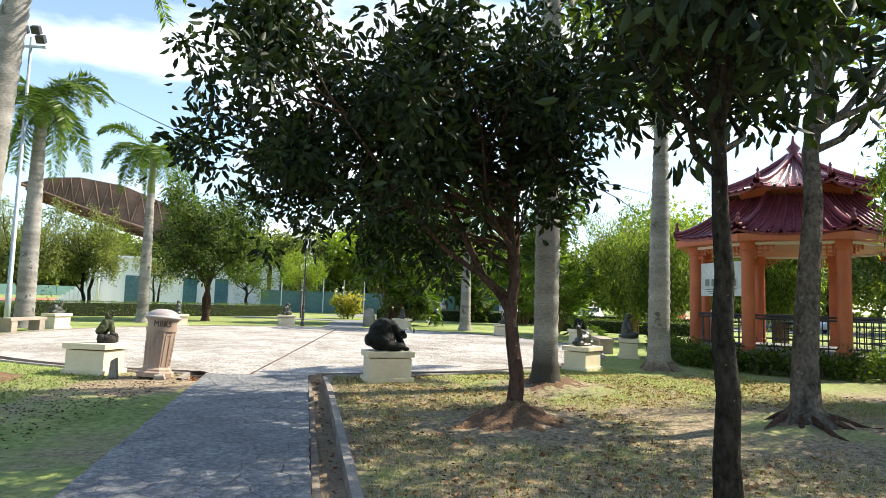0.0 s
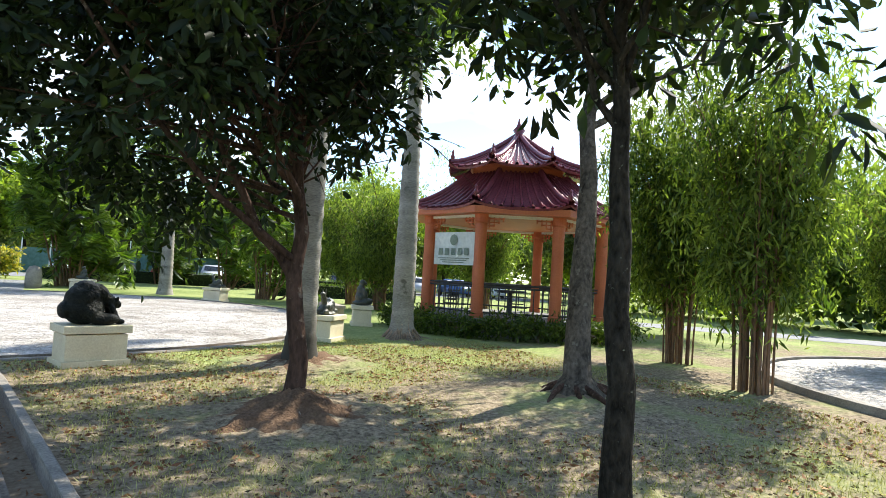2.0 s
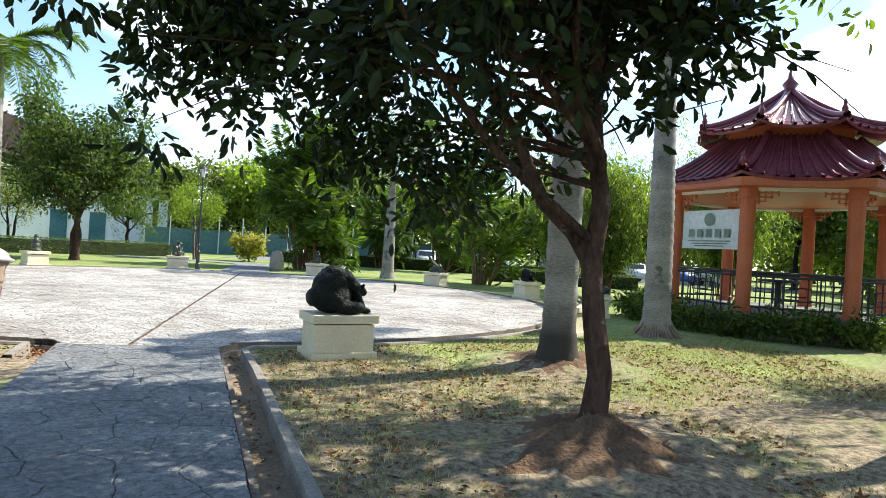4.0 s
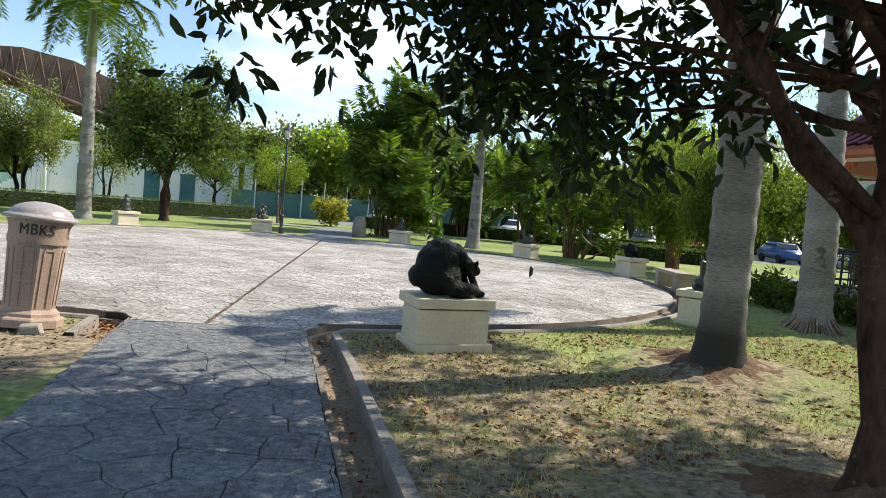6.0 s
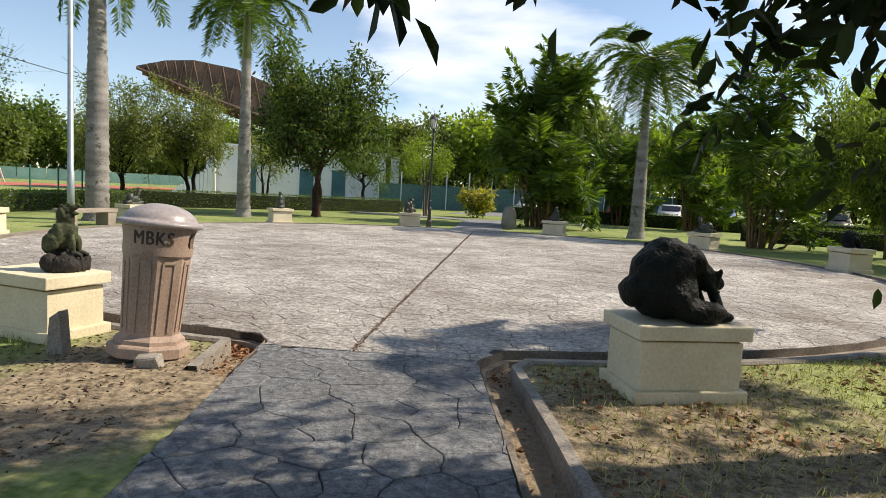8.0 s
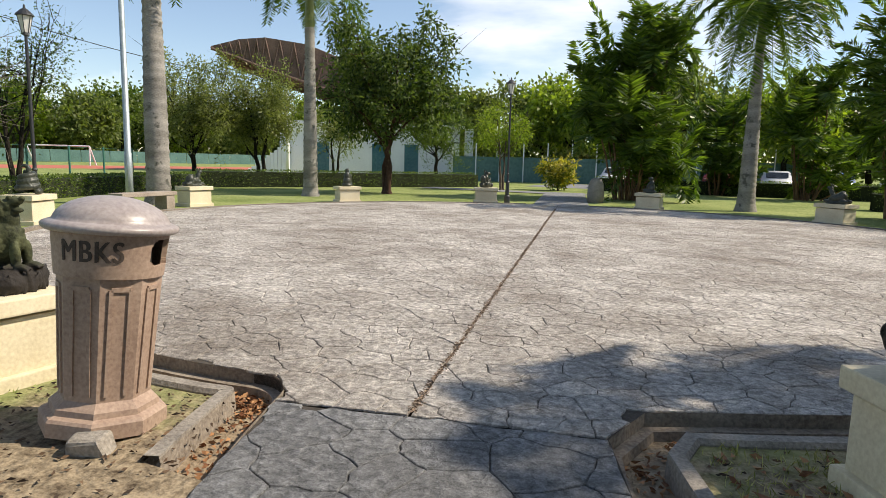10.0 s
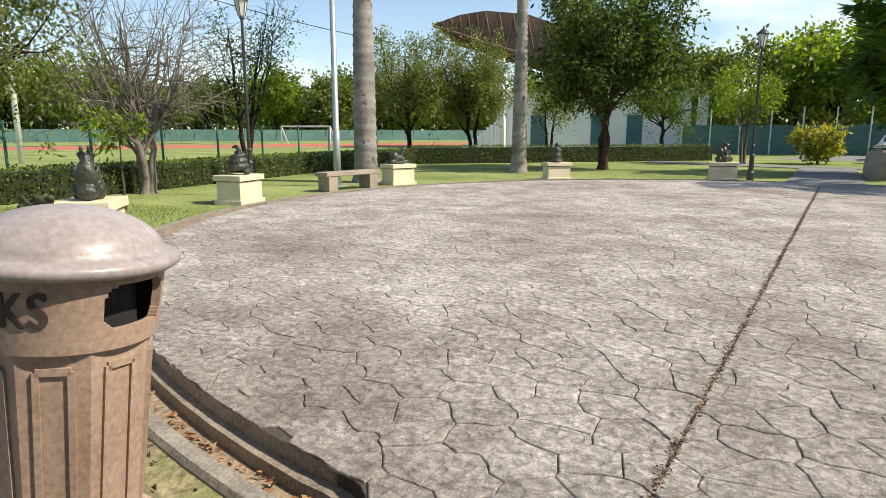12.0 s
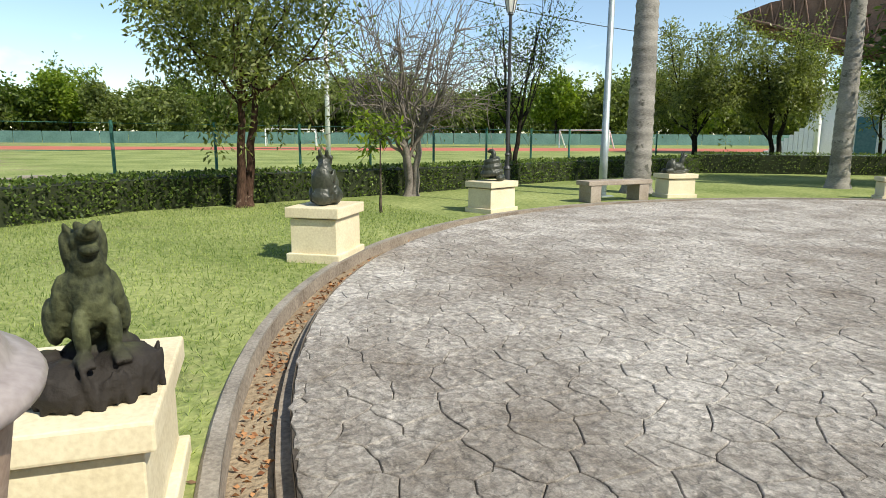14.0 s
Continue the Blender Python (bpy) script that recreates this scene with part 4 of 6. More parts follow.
# ---- litter bin ----
def litter_bin(m):
    ob = thing("litter_bin", m, "tapered octagonal brown concrete litter bin with domed lid", "litter bin")
    t = math.pi / 8
    base = lathe_bm([(0.30, -0.03), (0.40, -0.03), (0.40, 0.045), (0.385, 0.06), (0.345, 0.07), (0.34, 0.10), (0.285, 0.14)], 8, turn=t)
    part("base", base, M["bin"], ob)
    part("body", lathe_bm([(0.25, 0.13), (0.285, 0.13), (0.325, 0.78), (0.325, 0.80), (0.2, 0.80)], 8, turn=t), M["bin"], ob)
    for i in range(8):
        a = i * math.pi / 4
        bm = bmesh.new()
        w = 0.058
        lo, hi = 0.17, 0.73
        def face_r(z):
            return (0.285 + (z - 0.13) / 0.65 * 0.04) * math.cos(math.pi / 8)
        for s in (-1, 1):
            q = [bm.verts.new((face_r(z) + o, s * w + dy, z)) for z in (lo, hi) for o in (-0.01, 0.012) for dy in (-0.012, 0.012)]
            for f in ((0, 1, 3, 2), (4, 6, 7, 5), (0, 4, 5, 1), (2, 3, 7, 6), (0, 2, 6, 4), (1, 5, 7, 3)):
                bm.faces.new([q[k] for k in f])
        q = [bm.verts.new((face_r(z) + o, y, z)) for z in (hi - 0.012, hi + 0.012) for o in (-0.01, 0.012) for y in (-w, w)]
        for f in ((0, 1, 3, 2), (4, 6, 7, 5), (0, 4, 5, 1), (2, 3, 7, 6), (0, 2, 6, 4), (1, 5, 7, 3)):
            bm.faces.new([q[k] for k in f])
        bmesh.ops.recalc_face_normals(bm, faces=bm.faces)
        rib = part("panel_rib", bm, M["bin"], ob)
        rib.matrix_basis = Matrix.Rotation(a, 4, "Z")
    # collar with the mouths cut through it
    bm = bmesh.new()
    n, rows = 180, 28
    def shade_r(z):
        return 0.335 + (z - 0.80) * 0.12
    mouths = (radians(10), radians(190))
    rings = {}
    for o in (0.0, -0.035):
        for j in range(rows + 1):
            z = 0.785 + 0.245 * j / rows
            rings[o, j] = [bm.verts.new(((shade_r(z) + o) * math.cos(2 * math.pi * i / n), (shade_r(z) + o) * math.sin(2 * math.pi * i / n), z)) for i in range(n)]
    def is_open(i, j):
        a = 2 * math.pi * (i + 0.5) / n
        z = 0.785 + 0.245 * (j + 0.5) / rows
        for mth in mouths:
            d = (a - mth + math.pi) % (2 * math.pi) - math.pi
            u, v = abs(d) * 0.34, abs(z - 0.915)
            if v < 0.07 and u < 0.16 and (u < 0.09 or math.hypot(u - 0.09, v) < 0.07):
                return True
        return False
    for j in range(rows):
        for i in range(n):
            k = (i + 1) % n
            if is_open(i, j):
                for di, dj, e in ((-1, 0, (i, j, i, j + 1)), (1, 0, (k, j + 1, k, j)), (0, -1, (k, j, i, j)), (0, 1, (i, j + 1, k, j + 1))):
                    if not is_open((i + di) % n, j + dj):
                        a, b, c2, d2 = e
                        bm.faces.new((rings[0.0, b][a], rings[0.0, d2][c2], rings[-0.035, d2][c2], rings[-0.035, b][a]))
                continue
            bm.faces.new((rings[0.0, j][i], rings[0.0, j][k], rings[0.0, j + 1][k], rings[0.0, j + 1][i]))
            bm.faces.new((rings[-0.035, j][k], rings[-0.035, j][i], rings[-0.035, j + 1][i], rings[-0.035, j + 1][k]))
    for i in range(n):
        k = (i + 1) % n
        bm.faces.new((rings[0.0, 0][k], rings[0.0, 0][i], rings[-0.035, 0][i], rings[-0.035, 0][k]))
    collar = part("collar", bm, M["bin"], ob, "round concrete collar with oval mouths")
    # Black tube behind the mouths: the bin's inner shade is put into its colour.
    part("liner", lathe_bm([(0.05, 0.5), (0.255, 0.5), (0.262, 0.8), (0.25, 0.83), (0.25, 1.005), (0.24, 1.005), (0.24, 0.83), (0.23, 0.51), (0.05, 0.505)], 32), M["black"], ob, "black tube painting the shade inside the mouths")
    lid = [(0.30, 1.008), (0.395, 1.010), (0.416, 1.022), (0.420, 1.038), (0.410, 1.050), (0.372, 1.062), (0.356, 1.066)]
    for i in range(1, 11):
        a = i / 10 * math.pi / 2
        lid.append((0.348 * math.cos(a) + 0.004, 1.068 + 0.128 * math.sin(a) ** 1.15))
    part("lid", lathe_bm(lid, 48), M["bin_lid"], ob, "domed concrete lid", smooth=True)
    text = bpy.data.curves.new("lettering", "FONT")
    text.body, text.size, text.extrude, text.align_x, text.align_y = "MBKS", 0.15, 0.002, "CENTER", "CENTER"
    text.space_character = 1.1
    tob = new("lettering_source", text)
    dg = bpy.context.evaluated_depsgraph_get()
    me = bpy.data.meshes.new_from_object(tob.evaluated_get(dg))
    bpy.data.objects.remove(tob)
    bmt = bmesh.new()
    bmt.from_mesh(me)
    for shift in (-0.0045, 0.0045):
        more = bmesh.ops.duplicate(bmt, geom=list(bmt.verts) + list(bmt.edges) + list(bmt.faces))["geom"] if shift < 0 else []
        for v in more:
            if isinstance(v, bmesh.types.BMVert):
                v.co += Vector((0.008, 0.003, 0.0006))
    bmesh.ops.subdivide_edges(bmt, edges=[e for e in bmt.edges if e.calc_length() > 0.03], cuts=2)
    for v in bmt.verts:
        a = radians(-78) + v.co.x / 0.35
        z = 0.915 + v.co.y
        r = shade_r(z) + 0.003 + v.co.z
        v.co = (r * math.cos(a), r * math.sin(a), z)
    me.materials.clear()
    part("lettering", bmt, M["letter"], collar, "stencilled black letters")
    return ob
tin = litter_bin(pose(-1.58, -0.50, 0.02, -3.5, 3.4, 8))
tin.scale = (0.785, 0.785, 1.0)
for bx, by, turn, k in ((-1.4, -0.8, 10, 0.55),):
    bm = box_bm(0.34 * k, 0.2 * k, 0.12, -0.06, 0.018)
    for v in bm.verts:
        v.co += Vector((noise.noise(v.co * 9), noise.noise(v.co * 9 + Vector((5, 0, 0))), noise.noise(v.co * 9 + Vector((0, 5, 0))))) * 0.03
    fl = part("concrete_lump", bm, M["kerb"])
    fl.matrix_world = pose(bx, by, 0, 4, -3, turn)
    tagged(fl, "broken grey concrete lump half sunk in the soil", "concrete lump", "rubble by the bin")
bm = box_bm(0.15, 0.11, 0.38, -0.05, 0.01)
for v in bm.verts:
    k = max(0.0, v.co.z - 0.2) / 0.13
    v.co.x *= 1 - 0.16 * v.co.z / 0.33 - 0.3 * k
    v.co.z += 0.05 * k * (v.co.x / 0.07)
stub = part("concrete_stub", bm, M["kerb"])
stub.matrix_world = pose(-2.25, -0.66, -0.03)
tagged(stub, "small weathered concrete stub before the pedestal", "concrete stub")

# ---- benches ----
def bench(m):
    ob = thing("stone_bench", m, "plain brown-grey stone bench on two slab legs", "bench", "plaza benches")
    part("seat", box_bm(1.9, 0.46, 0.1, 0.36, 0.012), M["bench"], ob)
    for x in (-0.72, 0.72):
        part("leg", box_bm(0.3, 0.42, 0.39, -0.03, 0.012, x), M["bench"], ob)
bench(pose(-10.45, 11.05, 0, 0, 0, facing(-10.3, 10.95)))
bench(pose(9.75, 8.3, 0, 0, 0, facing(9.75, 8.3)))

# ---- lamps ----
def lantern(m, h=4.6):
    ob = thing("street_lamp", m, "slender black lamp post with a glass lantern", "street lamp", "lantern posts")
    part("base", lathe_bm([(0.11, -0.03), (0.11, 0.25), (0.075, 0.3), (0.07, 0.75), (0.085, 0.78), (0.05, 0.84)], 16), M["rail"], ob, smooth=False)
    part("post", lathe_bm([(0.048, 0.8), (0.045, 1.05), (0.065, 1.08), (0.04, 1.12), (0.032, h - 0.62), (0.07, h - 0.6), (0.05, h - 0.55)], 14), M["rail"], ob)
    part("glass", lathe_bm([(0.07, h - 0.55), (0.145, h - 0.2)], 6), M["lamp_glass"], ob, "frosted lantern glass")
    for i in range(6):
        a = i * math.pi / 3
        tb = Tubes()
        tb.add([(0.074 * math.cos(a), 0.074 * math.sin(a), h - 0.56), (0.15 * math.cos(a), 0.15 * math.sin(a), h - 0.19)], [0.009, 0.009], 5)
        part("lantern_bar", tb.mesh("lantern_bar"), M["rail"], ob)
    part("cap", lathe_bm([(0.15, h - 0.2), (0.19, h - 0.19), (0.17, h - 0.16), (0.07, h - 0.06), (0.03, h - 0.04), (0.02, h + 0.03), (0.005, h + 0.05)], 12), M["rail"], ob)
    return ob
lantern(pose(-11.2, 8.45, -0.03))
lantern(pose(-1.95, 20.3, -0.03))

pole = thing("floodlight_pole", pose(-11.35, 11.6, -0.03), "tall galvanised floodlight pole with lamps on top", "light pole")
part("base_plate", box_bm(0.4, 0.4, 0.03, 0.0, 0.005), M["pole"], pole)
part("post", lathe_bm([(0.1, 0.0), (0.1, 1.5), (0.085, 1.52), (0.05, 11.0)], 16), M["pole"], pole, smooth=True)
part("crossarm", box_bm(1.1, 0.08, 0.08, 10.6, 0.005), M["pole"], pole)
for dx, z in ((-0.45, 10.75), (0.45, 10.75), (-0.2, 11.1), (0.25, 11.1)):
    f = part("floodlight", box_bm(0.32, 0.22, 0.3, 0, 0.03), M["rail"], pole, "grey floodlight head")
    f.matrix_basis = pose(dx, -0.1, z, 35, 0, 0)

# ---- gazebo ----
G = Vector((14.4, 5.0, 0))
gaz = thing("gazebo", pose(G.x, G.y, 0), "octagonal garden pavilion with orange columns and maroon tiled roof", "gazebo")
T0 = radians(33)
part("platform", lathe_bm([(3.1, -0.05), (3.15, 0.0), (3.1, 0.36), (3.18, 0.38), (3.18, 0.46), (2.9, 0.47)], 8, turn=T0), M["platform"], gaz, "raised grey concrete platform")
def oct_xy(k, r):
    return Vector((r * math.cos(T0 + k * math.pi / 4), r * math.sin(T0 + k * math.pi / 4), 0))
def bracket_bm(s, ln):
    """A pierced corner bracket: a small frame with cross bars under the beam, beside a column."""
    bm = bmesh.new()
    x0 = s * (ln / 2 - 0.17)
    for i in range(4):
        box_bm(0.035, 0.045, 0.30 - 0.06 * i, 3.26 - 0.30 + 0.06 * i, 0, x0 - s * (0.05 + 0.13 * i), 0, bm)
    for z, w in ((3.0, 0.2), (3.1, 0.34), (3.2, 0.46)):
        box_bm(w, 0.045, 0.035, z, 0, x0 - s * w / 2, 0, bm)
    return bm
for k in range(8):
    p = oct_xy(k, 2.8)
    c = part("column", lathe_bm([(0.19, 0.46), (0.19, 0.6), (0.165, 0.62), (0.165, 3.08), (0.2, 3.12), (0.2, 3.45)], 18), M["orange"], gaz, smooth=False)
    c.matrix_basis = Matrix.Translation(p)
    q = oct_xy(k + 1, 2.8)
    mid, ln = (p + q) / 2, (q - p).length
    ang = math.degrees(math.atan2(q.y - p.y, q.x - p.x))
    mm = pose(mid.x, mid.y, 0, 0, 0, ang)
    b = part("beam", box_bm(ln, 0.14, 0.2, 3.26, 0.01), M["ceiling"], gaz, "white painted beam")
    b.matrix_basis = mm
    for s in (-1, 1):
        bk = part("bracket", bracket_bm(s, ln), M["orange"], gaz, "carved corner bracket")
        bk.matrix_basis = mm
    if k != 6:
        tb = Tubes()
        for z in (0.62, 1.32, 1.4):
            tb.add([(-ln / 2, 0, z), (ln / 2, 0, z)], [0.03, 0.03], 6)
        part("rail", tb.mesh("rail"), M["rail"], gaz, "dark railing bars").matrix_basis = mm
        for i in range(9):
            x = -ln / 2 + ln * (i + 0.5) / 9
            tb = Tubes()
            tb.add([(x, 0, 0.46), (x, 0, 1.36)], [0.018, 0.018], 6)
            part("baluster", tb.mesh("baluster"), M["rail"], gaz).matrix_basis = mm
        tb = Tubes()
        for z0, w in ((0.8, 0.3), (0.9, 0.2)):
            tb.add([(-w, 0, z0), (w, 0, z0), (w, 0, z0 + w), (-w, 0, z0 + w), (-w, 0, z0)], [0.018] * 5, 5)
        part("fretwork", tb.mesh("fretwork"), M["rail"], gaz).matrix_basis = mm
def roof_tier(r0, z0, r1, z1, name, ribs):
    bm = bmesh.new()
    def surf(k, u, f):
        a, b = oct_xy(k, 1.0), oct_xy(k + 1, 1.0)
        r = r0 + (r1 - r0) * u
        lift = 0.16 * (2 * abs(f - 0.5)) ** 3 * (1 - u) ** 2
        z = z0 + (z1 - z0) * (u ** 1.35) + lift
        p = a.lerp(b, f) * r
        return Vector((p.x, p.y, z))
    nf, nu = 8, 8
    for k in range(8):
        g = [[bm.verts.new(surf(k, j / nu, i / nf)) for i in range(nf + 1)] for j in range(nu + 1)]
        for j in range(nu):
            for i in range(nf):
                bm.faces.new((g[j][i], g[j][i + 1], g[j + 1][i + 1], g[j + 1][i]))
    bmesh.ops.remove_doubles(bm, verts=bm.verts, dist=0.002)
    ob = part(name, bm, M["tile"], gaz, "maroon glazed tiled roof")
    so = ob.modifiers.new("thick", "SOLIDIFY")
    so.thickness, so.offset = 0.07, -1
    for k in range(8):
        for i in range(ribs):
            f = (i + 0.5) / ribs
            edge = 2 * abs(f - 0.5)
            umax = 1.0
            tb = Tubes()
            us = np.linspace(-0.01, umax, 8)
            lim = 1 - edge * 0.0
            tb.add([surf(k, max(u, 0), f) + Vector((0, 0, 0.02)) + (oct_xy(k, 1).lerp(oct_xy(k + 1, 1), f)) * (0.03 if u < 0 else 0) for u in us * lim], np.linspace(0.05, 0.05 * r1 / r0 + 0.012, 8), 6)
            part("cover_tile", tb.mesh("cover_tile"), M["tile"], ob)
        tb = Tubes()
        tb.add([surf(k, u, 0) + Vector((0, 0, 0.06)) for u in np.linspace(0, 1, 9)], [0.1] + [0.085] * 8, 8)
        part("hip_ridge", tb.mesh("hip_ridge"), M["tile"], ob)
        e = part("ridge_ornament", lathe_bm([(0.03, 0), (0.06, 0.05), (0.07, 0.12), (0.03, 0.22), (0.045, 0.26), (0.01, 0.34)], 8), M["tile"], ob)
        e.matrix_basis = Matrix.Translation(surf(k, 0.04, 0) + Vector((0, 0, 0.1)))
    return ob
roof_tier(3.4, 3.5, 1.6, 4.75, "lower_roof", 9)
part("roof_drum", lathe_bm([(1.5, 4.3), (1.5, 4.98), (1.6, 5.02)], 8, turn=T0), M["orange"], gaz)
roof_tier(2.3, 4.86, 0.12, 6.1, "upper_roof", 6)
part("finial", lathe_bm([(0.14, 6.0), (0.22, 6.1), (0.1, 6.2), (0.2, 6.36), (0.08, 6.5), (0.03, 6.75)], 14), M["tile"], gaz, smooth=True)
part("soffit", lathe_bm([(0.1, 3.47), (3.29, 3.43), (3.29, 3.46), (0.1, 3.5)], 8, turn=T0), M["ceiling"], gaz, "white ceiling under the eaves")
part("fascia", lathe_bm([(3.30, 3.33), (3.36, 3.33), (3.36, 3.52), (3.30, 3.52)], 8, turn=T0), M["orange"], gaz)
for z, r in ((0.9, 0.55),):
    tbl = thing("round_table", pose(G.x, G.y, 0.47), "dark round table inside the pavilion", "table")
    part("tabletop", lathe_bm([(0.5, 0.7), (0.52, 0.72), (0.5, 0.76)], 20), M["rail"], tbl)
    part("stem", lathe_bm([(0.2, 0.0), (0.08, 0.05), (0.08, 0.68), (0.2, 0.7)], 14), M["rail"], tbl)
p, q = G + oct_xy(3, 2.77), G + oct_xy(4, 2.77)
mid, ang = (p + q) / 2, math.degrees(math.atan2(q.y - p.y, q.x - p.x))
banner = thing("banner", pose(mid.x, mid.y, 0, 0, 0, ang), "pale printed banner hung between the columns", "banner")
L = (q - p).length - 0.4
bm = bmesh.new()
g = [[bm.verts.new((L * (i / 20 - 0.5), 0.015 * math.sin(i * 0.9) * (1 - j / 6), 1.9 + 0.95 * j / 6)) for i in range(21)] for j in range(7)]
for j in range(6):
    for i in range(20):
        bm.faces.new((g[j][i], g[j][i + 1], g[j + 1][i + 1], g[j + 1][i]))
so = part("sheet", bm, M["poster"], banner).modifiers.new("thick", "SOLIDIFY")
so.thickness = 0.012
def ink(x, z, w, h):
    for s in (-1, 1):
        part("printed_bar", box_bm(w, 0.004, h, z, 0, x, s * 0.03), M["poster_ink"], banner)
for i in range(5):
    ink(-0.55 + i * 0.27, 2.18, 0.17, 0.2)
for i in range(3):
    ink(0.0, 2.08 - 0.06 * i, 1.3 - 0.2 * i, 0.025)
for s in (-1, 1):
    part("emblem", lathe_bm([(0.03, 0), (0.16, 0), (0.16, 0.004), (0.03, 0.004)], 20), M["poster_ink"], banner, "round dark emblem").matrix_basis = pose(0, s * 0.03, 2.62, 90, 0, 0)

# ---- near trees of the lawn ----
def mound(x, y, r, h, name, material, label, seed):
    rng = np.random.default_rng(seed)
    bm = bmesh.new()
    rings = []
    for j in range(13):
        u = j / 12
        row = []
        for i in range(40):
            a = i / 40 * 2 * math.pi
            k = 1 + 0.3 * noise.noise((1.3 * math.cos(a), 1.3 * math.sin(a), seed)) + 0.28 * noise.noise((4 * math.cos(a), 4 * math.sin(a), seed + 9))
            rr = r * u * k
            px, py = x + rr * math.cos(a), y + rr * math.sin(a)
            z = h * (1 - u) ** 1.5 + (0.07 * noise.noise((px * 3, py * 3, seed)) + 0.06 * noise.noise((px * 9, py * 9, seed))) * (1 - u) ** 0.6 - 0.028 - 0.03 * (u > 0.99)
            row.append(bm.verts.new((px, py, z)))
        rings.append(row)
    for a, b in zip(rings, rings[1:]):
        for i in range(40):
            bm.faces.new((a[i], a[(i + 1) % 40], b[(i + 1) % 40], b[i]))
    bmesh.ops.remove_doubles(bm, verts=bm.verts, dist=0.001)
    return tagged(part(name, bm, material, smooth=True), label, "soil mound", kind="stuff")

for k, (mx, my, mr, mh) in enumerate(((4.3, -4.3, 1.6, 0.16), (5.65, -0.75, 1.45, 0.14), (9.2, 2.5, 1.4, 0.14), (8.1, -4.5, 2.6, 0.14))):
    mound(mx, my, mr, mh, "turf_mound", M["grass"], "low worn turf rise round a tree foot", 11 + k)
mound(4.3, -4.3, 0.95, 0.36, "soil_mound", M["red_soil"], "heaped red-brown soil round a tree foot", 1)
mound(5.65, -0.75, 1.0, 0.27, "soil_mound", M["red_soil"], "heaped red-brown soil round a palm foot", 2)
mound(9.2, 2.5, 0.9, 0.27, "soil_mound", M["soil"], "low soil mound round a palm foot", 3)
mound(8.1, -4.5, 1.0, 0.25, "soil_mound", M["soil"], "trodden soil mound round a tree foot", 4)
mound(-4.5, -1.25, 1.0, 0.25, "soil_mound", M["red_soil"], "heaped soil beside the plaza", 5)

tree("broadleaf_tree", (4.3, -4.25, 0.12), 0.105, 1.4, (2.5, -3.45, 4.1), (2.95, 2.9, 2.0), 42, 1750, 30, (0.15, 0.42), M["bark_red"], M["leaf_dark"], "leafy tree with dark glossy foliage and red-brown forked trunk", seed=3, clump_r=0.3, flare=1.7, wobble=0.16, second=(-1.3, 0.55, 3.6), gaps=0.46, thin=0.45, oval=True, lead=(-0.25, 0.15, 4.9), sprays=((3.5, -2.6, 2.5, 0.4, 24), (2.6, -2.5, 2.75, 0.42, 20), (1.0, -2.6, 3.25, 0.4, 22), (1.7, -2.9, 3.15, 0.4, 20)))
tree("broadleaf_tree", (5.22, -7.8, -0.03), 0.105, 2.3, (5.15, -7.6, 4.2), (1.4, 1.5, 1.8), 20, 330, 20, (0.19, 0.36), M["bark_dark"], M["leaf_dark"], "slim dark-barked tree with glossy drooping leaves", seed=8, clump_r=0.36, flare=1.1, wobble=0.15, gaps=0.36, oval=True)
# High crown is out of view, enlarged and shifted to shade the lawn.
tree("broadleaf_tree", (8.1, -4.5, 0.08), 0.185, 3.3, (9.9, -2.7, 7.5), (4.6, 4.4, 1.9), 26, 800, 16, (0.24, 0.38), M["bark_pale"], M["leaf_mid"], "tall tree with mottled trunk, flared roots and high unseen crown added for shade", seed=12, clump_r=0.5, flare=2.1, wobble=0.16, gaps=0.42, oval=True)
for bx, by, seed in ((8.1, -4.5, 4),):
    rng = np.random.default_rng(seed)
    for i in range(9):
        a = i * 0.7 + rng.random() * 0.4
        n, ln = 8, rng.uniform(0.5, 1.3)
        t = np.linspace(0, 1, n)
        pts = np.stack([bx + np.cos(a + 0.5 * t) * (0.2 + ln * t), by + np.sin(a + 0.5 * t) * (0.2 + ln * t), 0.22 * (1 - t) ** 1.6 - 0.02 + 0.02 * np.sin(t * 9)], 1)
        tb = Tubes()
        tb.add(pts, 0.045 * np.linspace(1, 0.25, n), 7)
        tagged(part("tree_root", tb.mesh("tree_root"), M["bark_red"], smooth=True), "gnarled brown root running over the soil", "tree root", "surface roots")

# ---- palms ----
royal_palm((-11.65, 13.2, -0.03), 0.33, 7.9, "tall royal palm with grey ringed trunk beside the bench", 1, hang=5)
royal_palm((-9.8, 19.9, -0.03), 0.27, 6.5, "tall royal palm with pale ringed trunk on the lawn", 2, shaft=2.2, length=3.6)
royal_palm((6.5, 20.6, -0.03), 0.28, 5.5, "tall royal palm with grey trunk beyond the plaza", 3, shaft=1.75, taper=0.42, length=3.5, hang=4)
royal_palm((9.1, 2.3, 0.05), 0.25, 6.9, "royal palm with exposed fibrous roots near the pavilion", 4, fronds=14, length=1.9, roots=70, lean=(0.45, 0.9))
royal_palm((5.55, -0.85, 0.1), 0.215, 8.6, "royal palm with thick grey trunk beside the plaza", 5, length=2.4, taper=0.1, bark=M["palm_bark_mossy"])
royal_palm((-4.5, -1.25, 0.05), 0.27, 8.5, "royal palm with pale trunk beside the plaza", 6, lean=(0.6, 0))

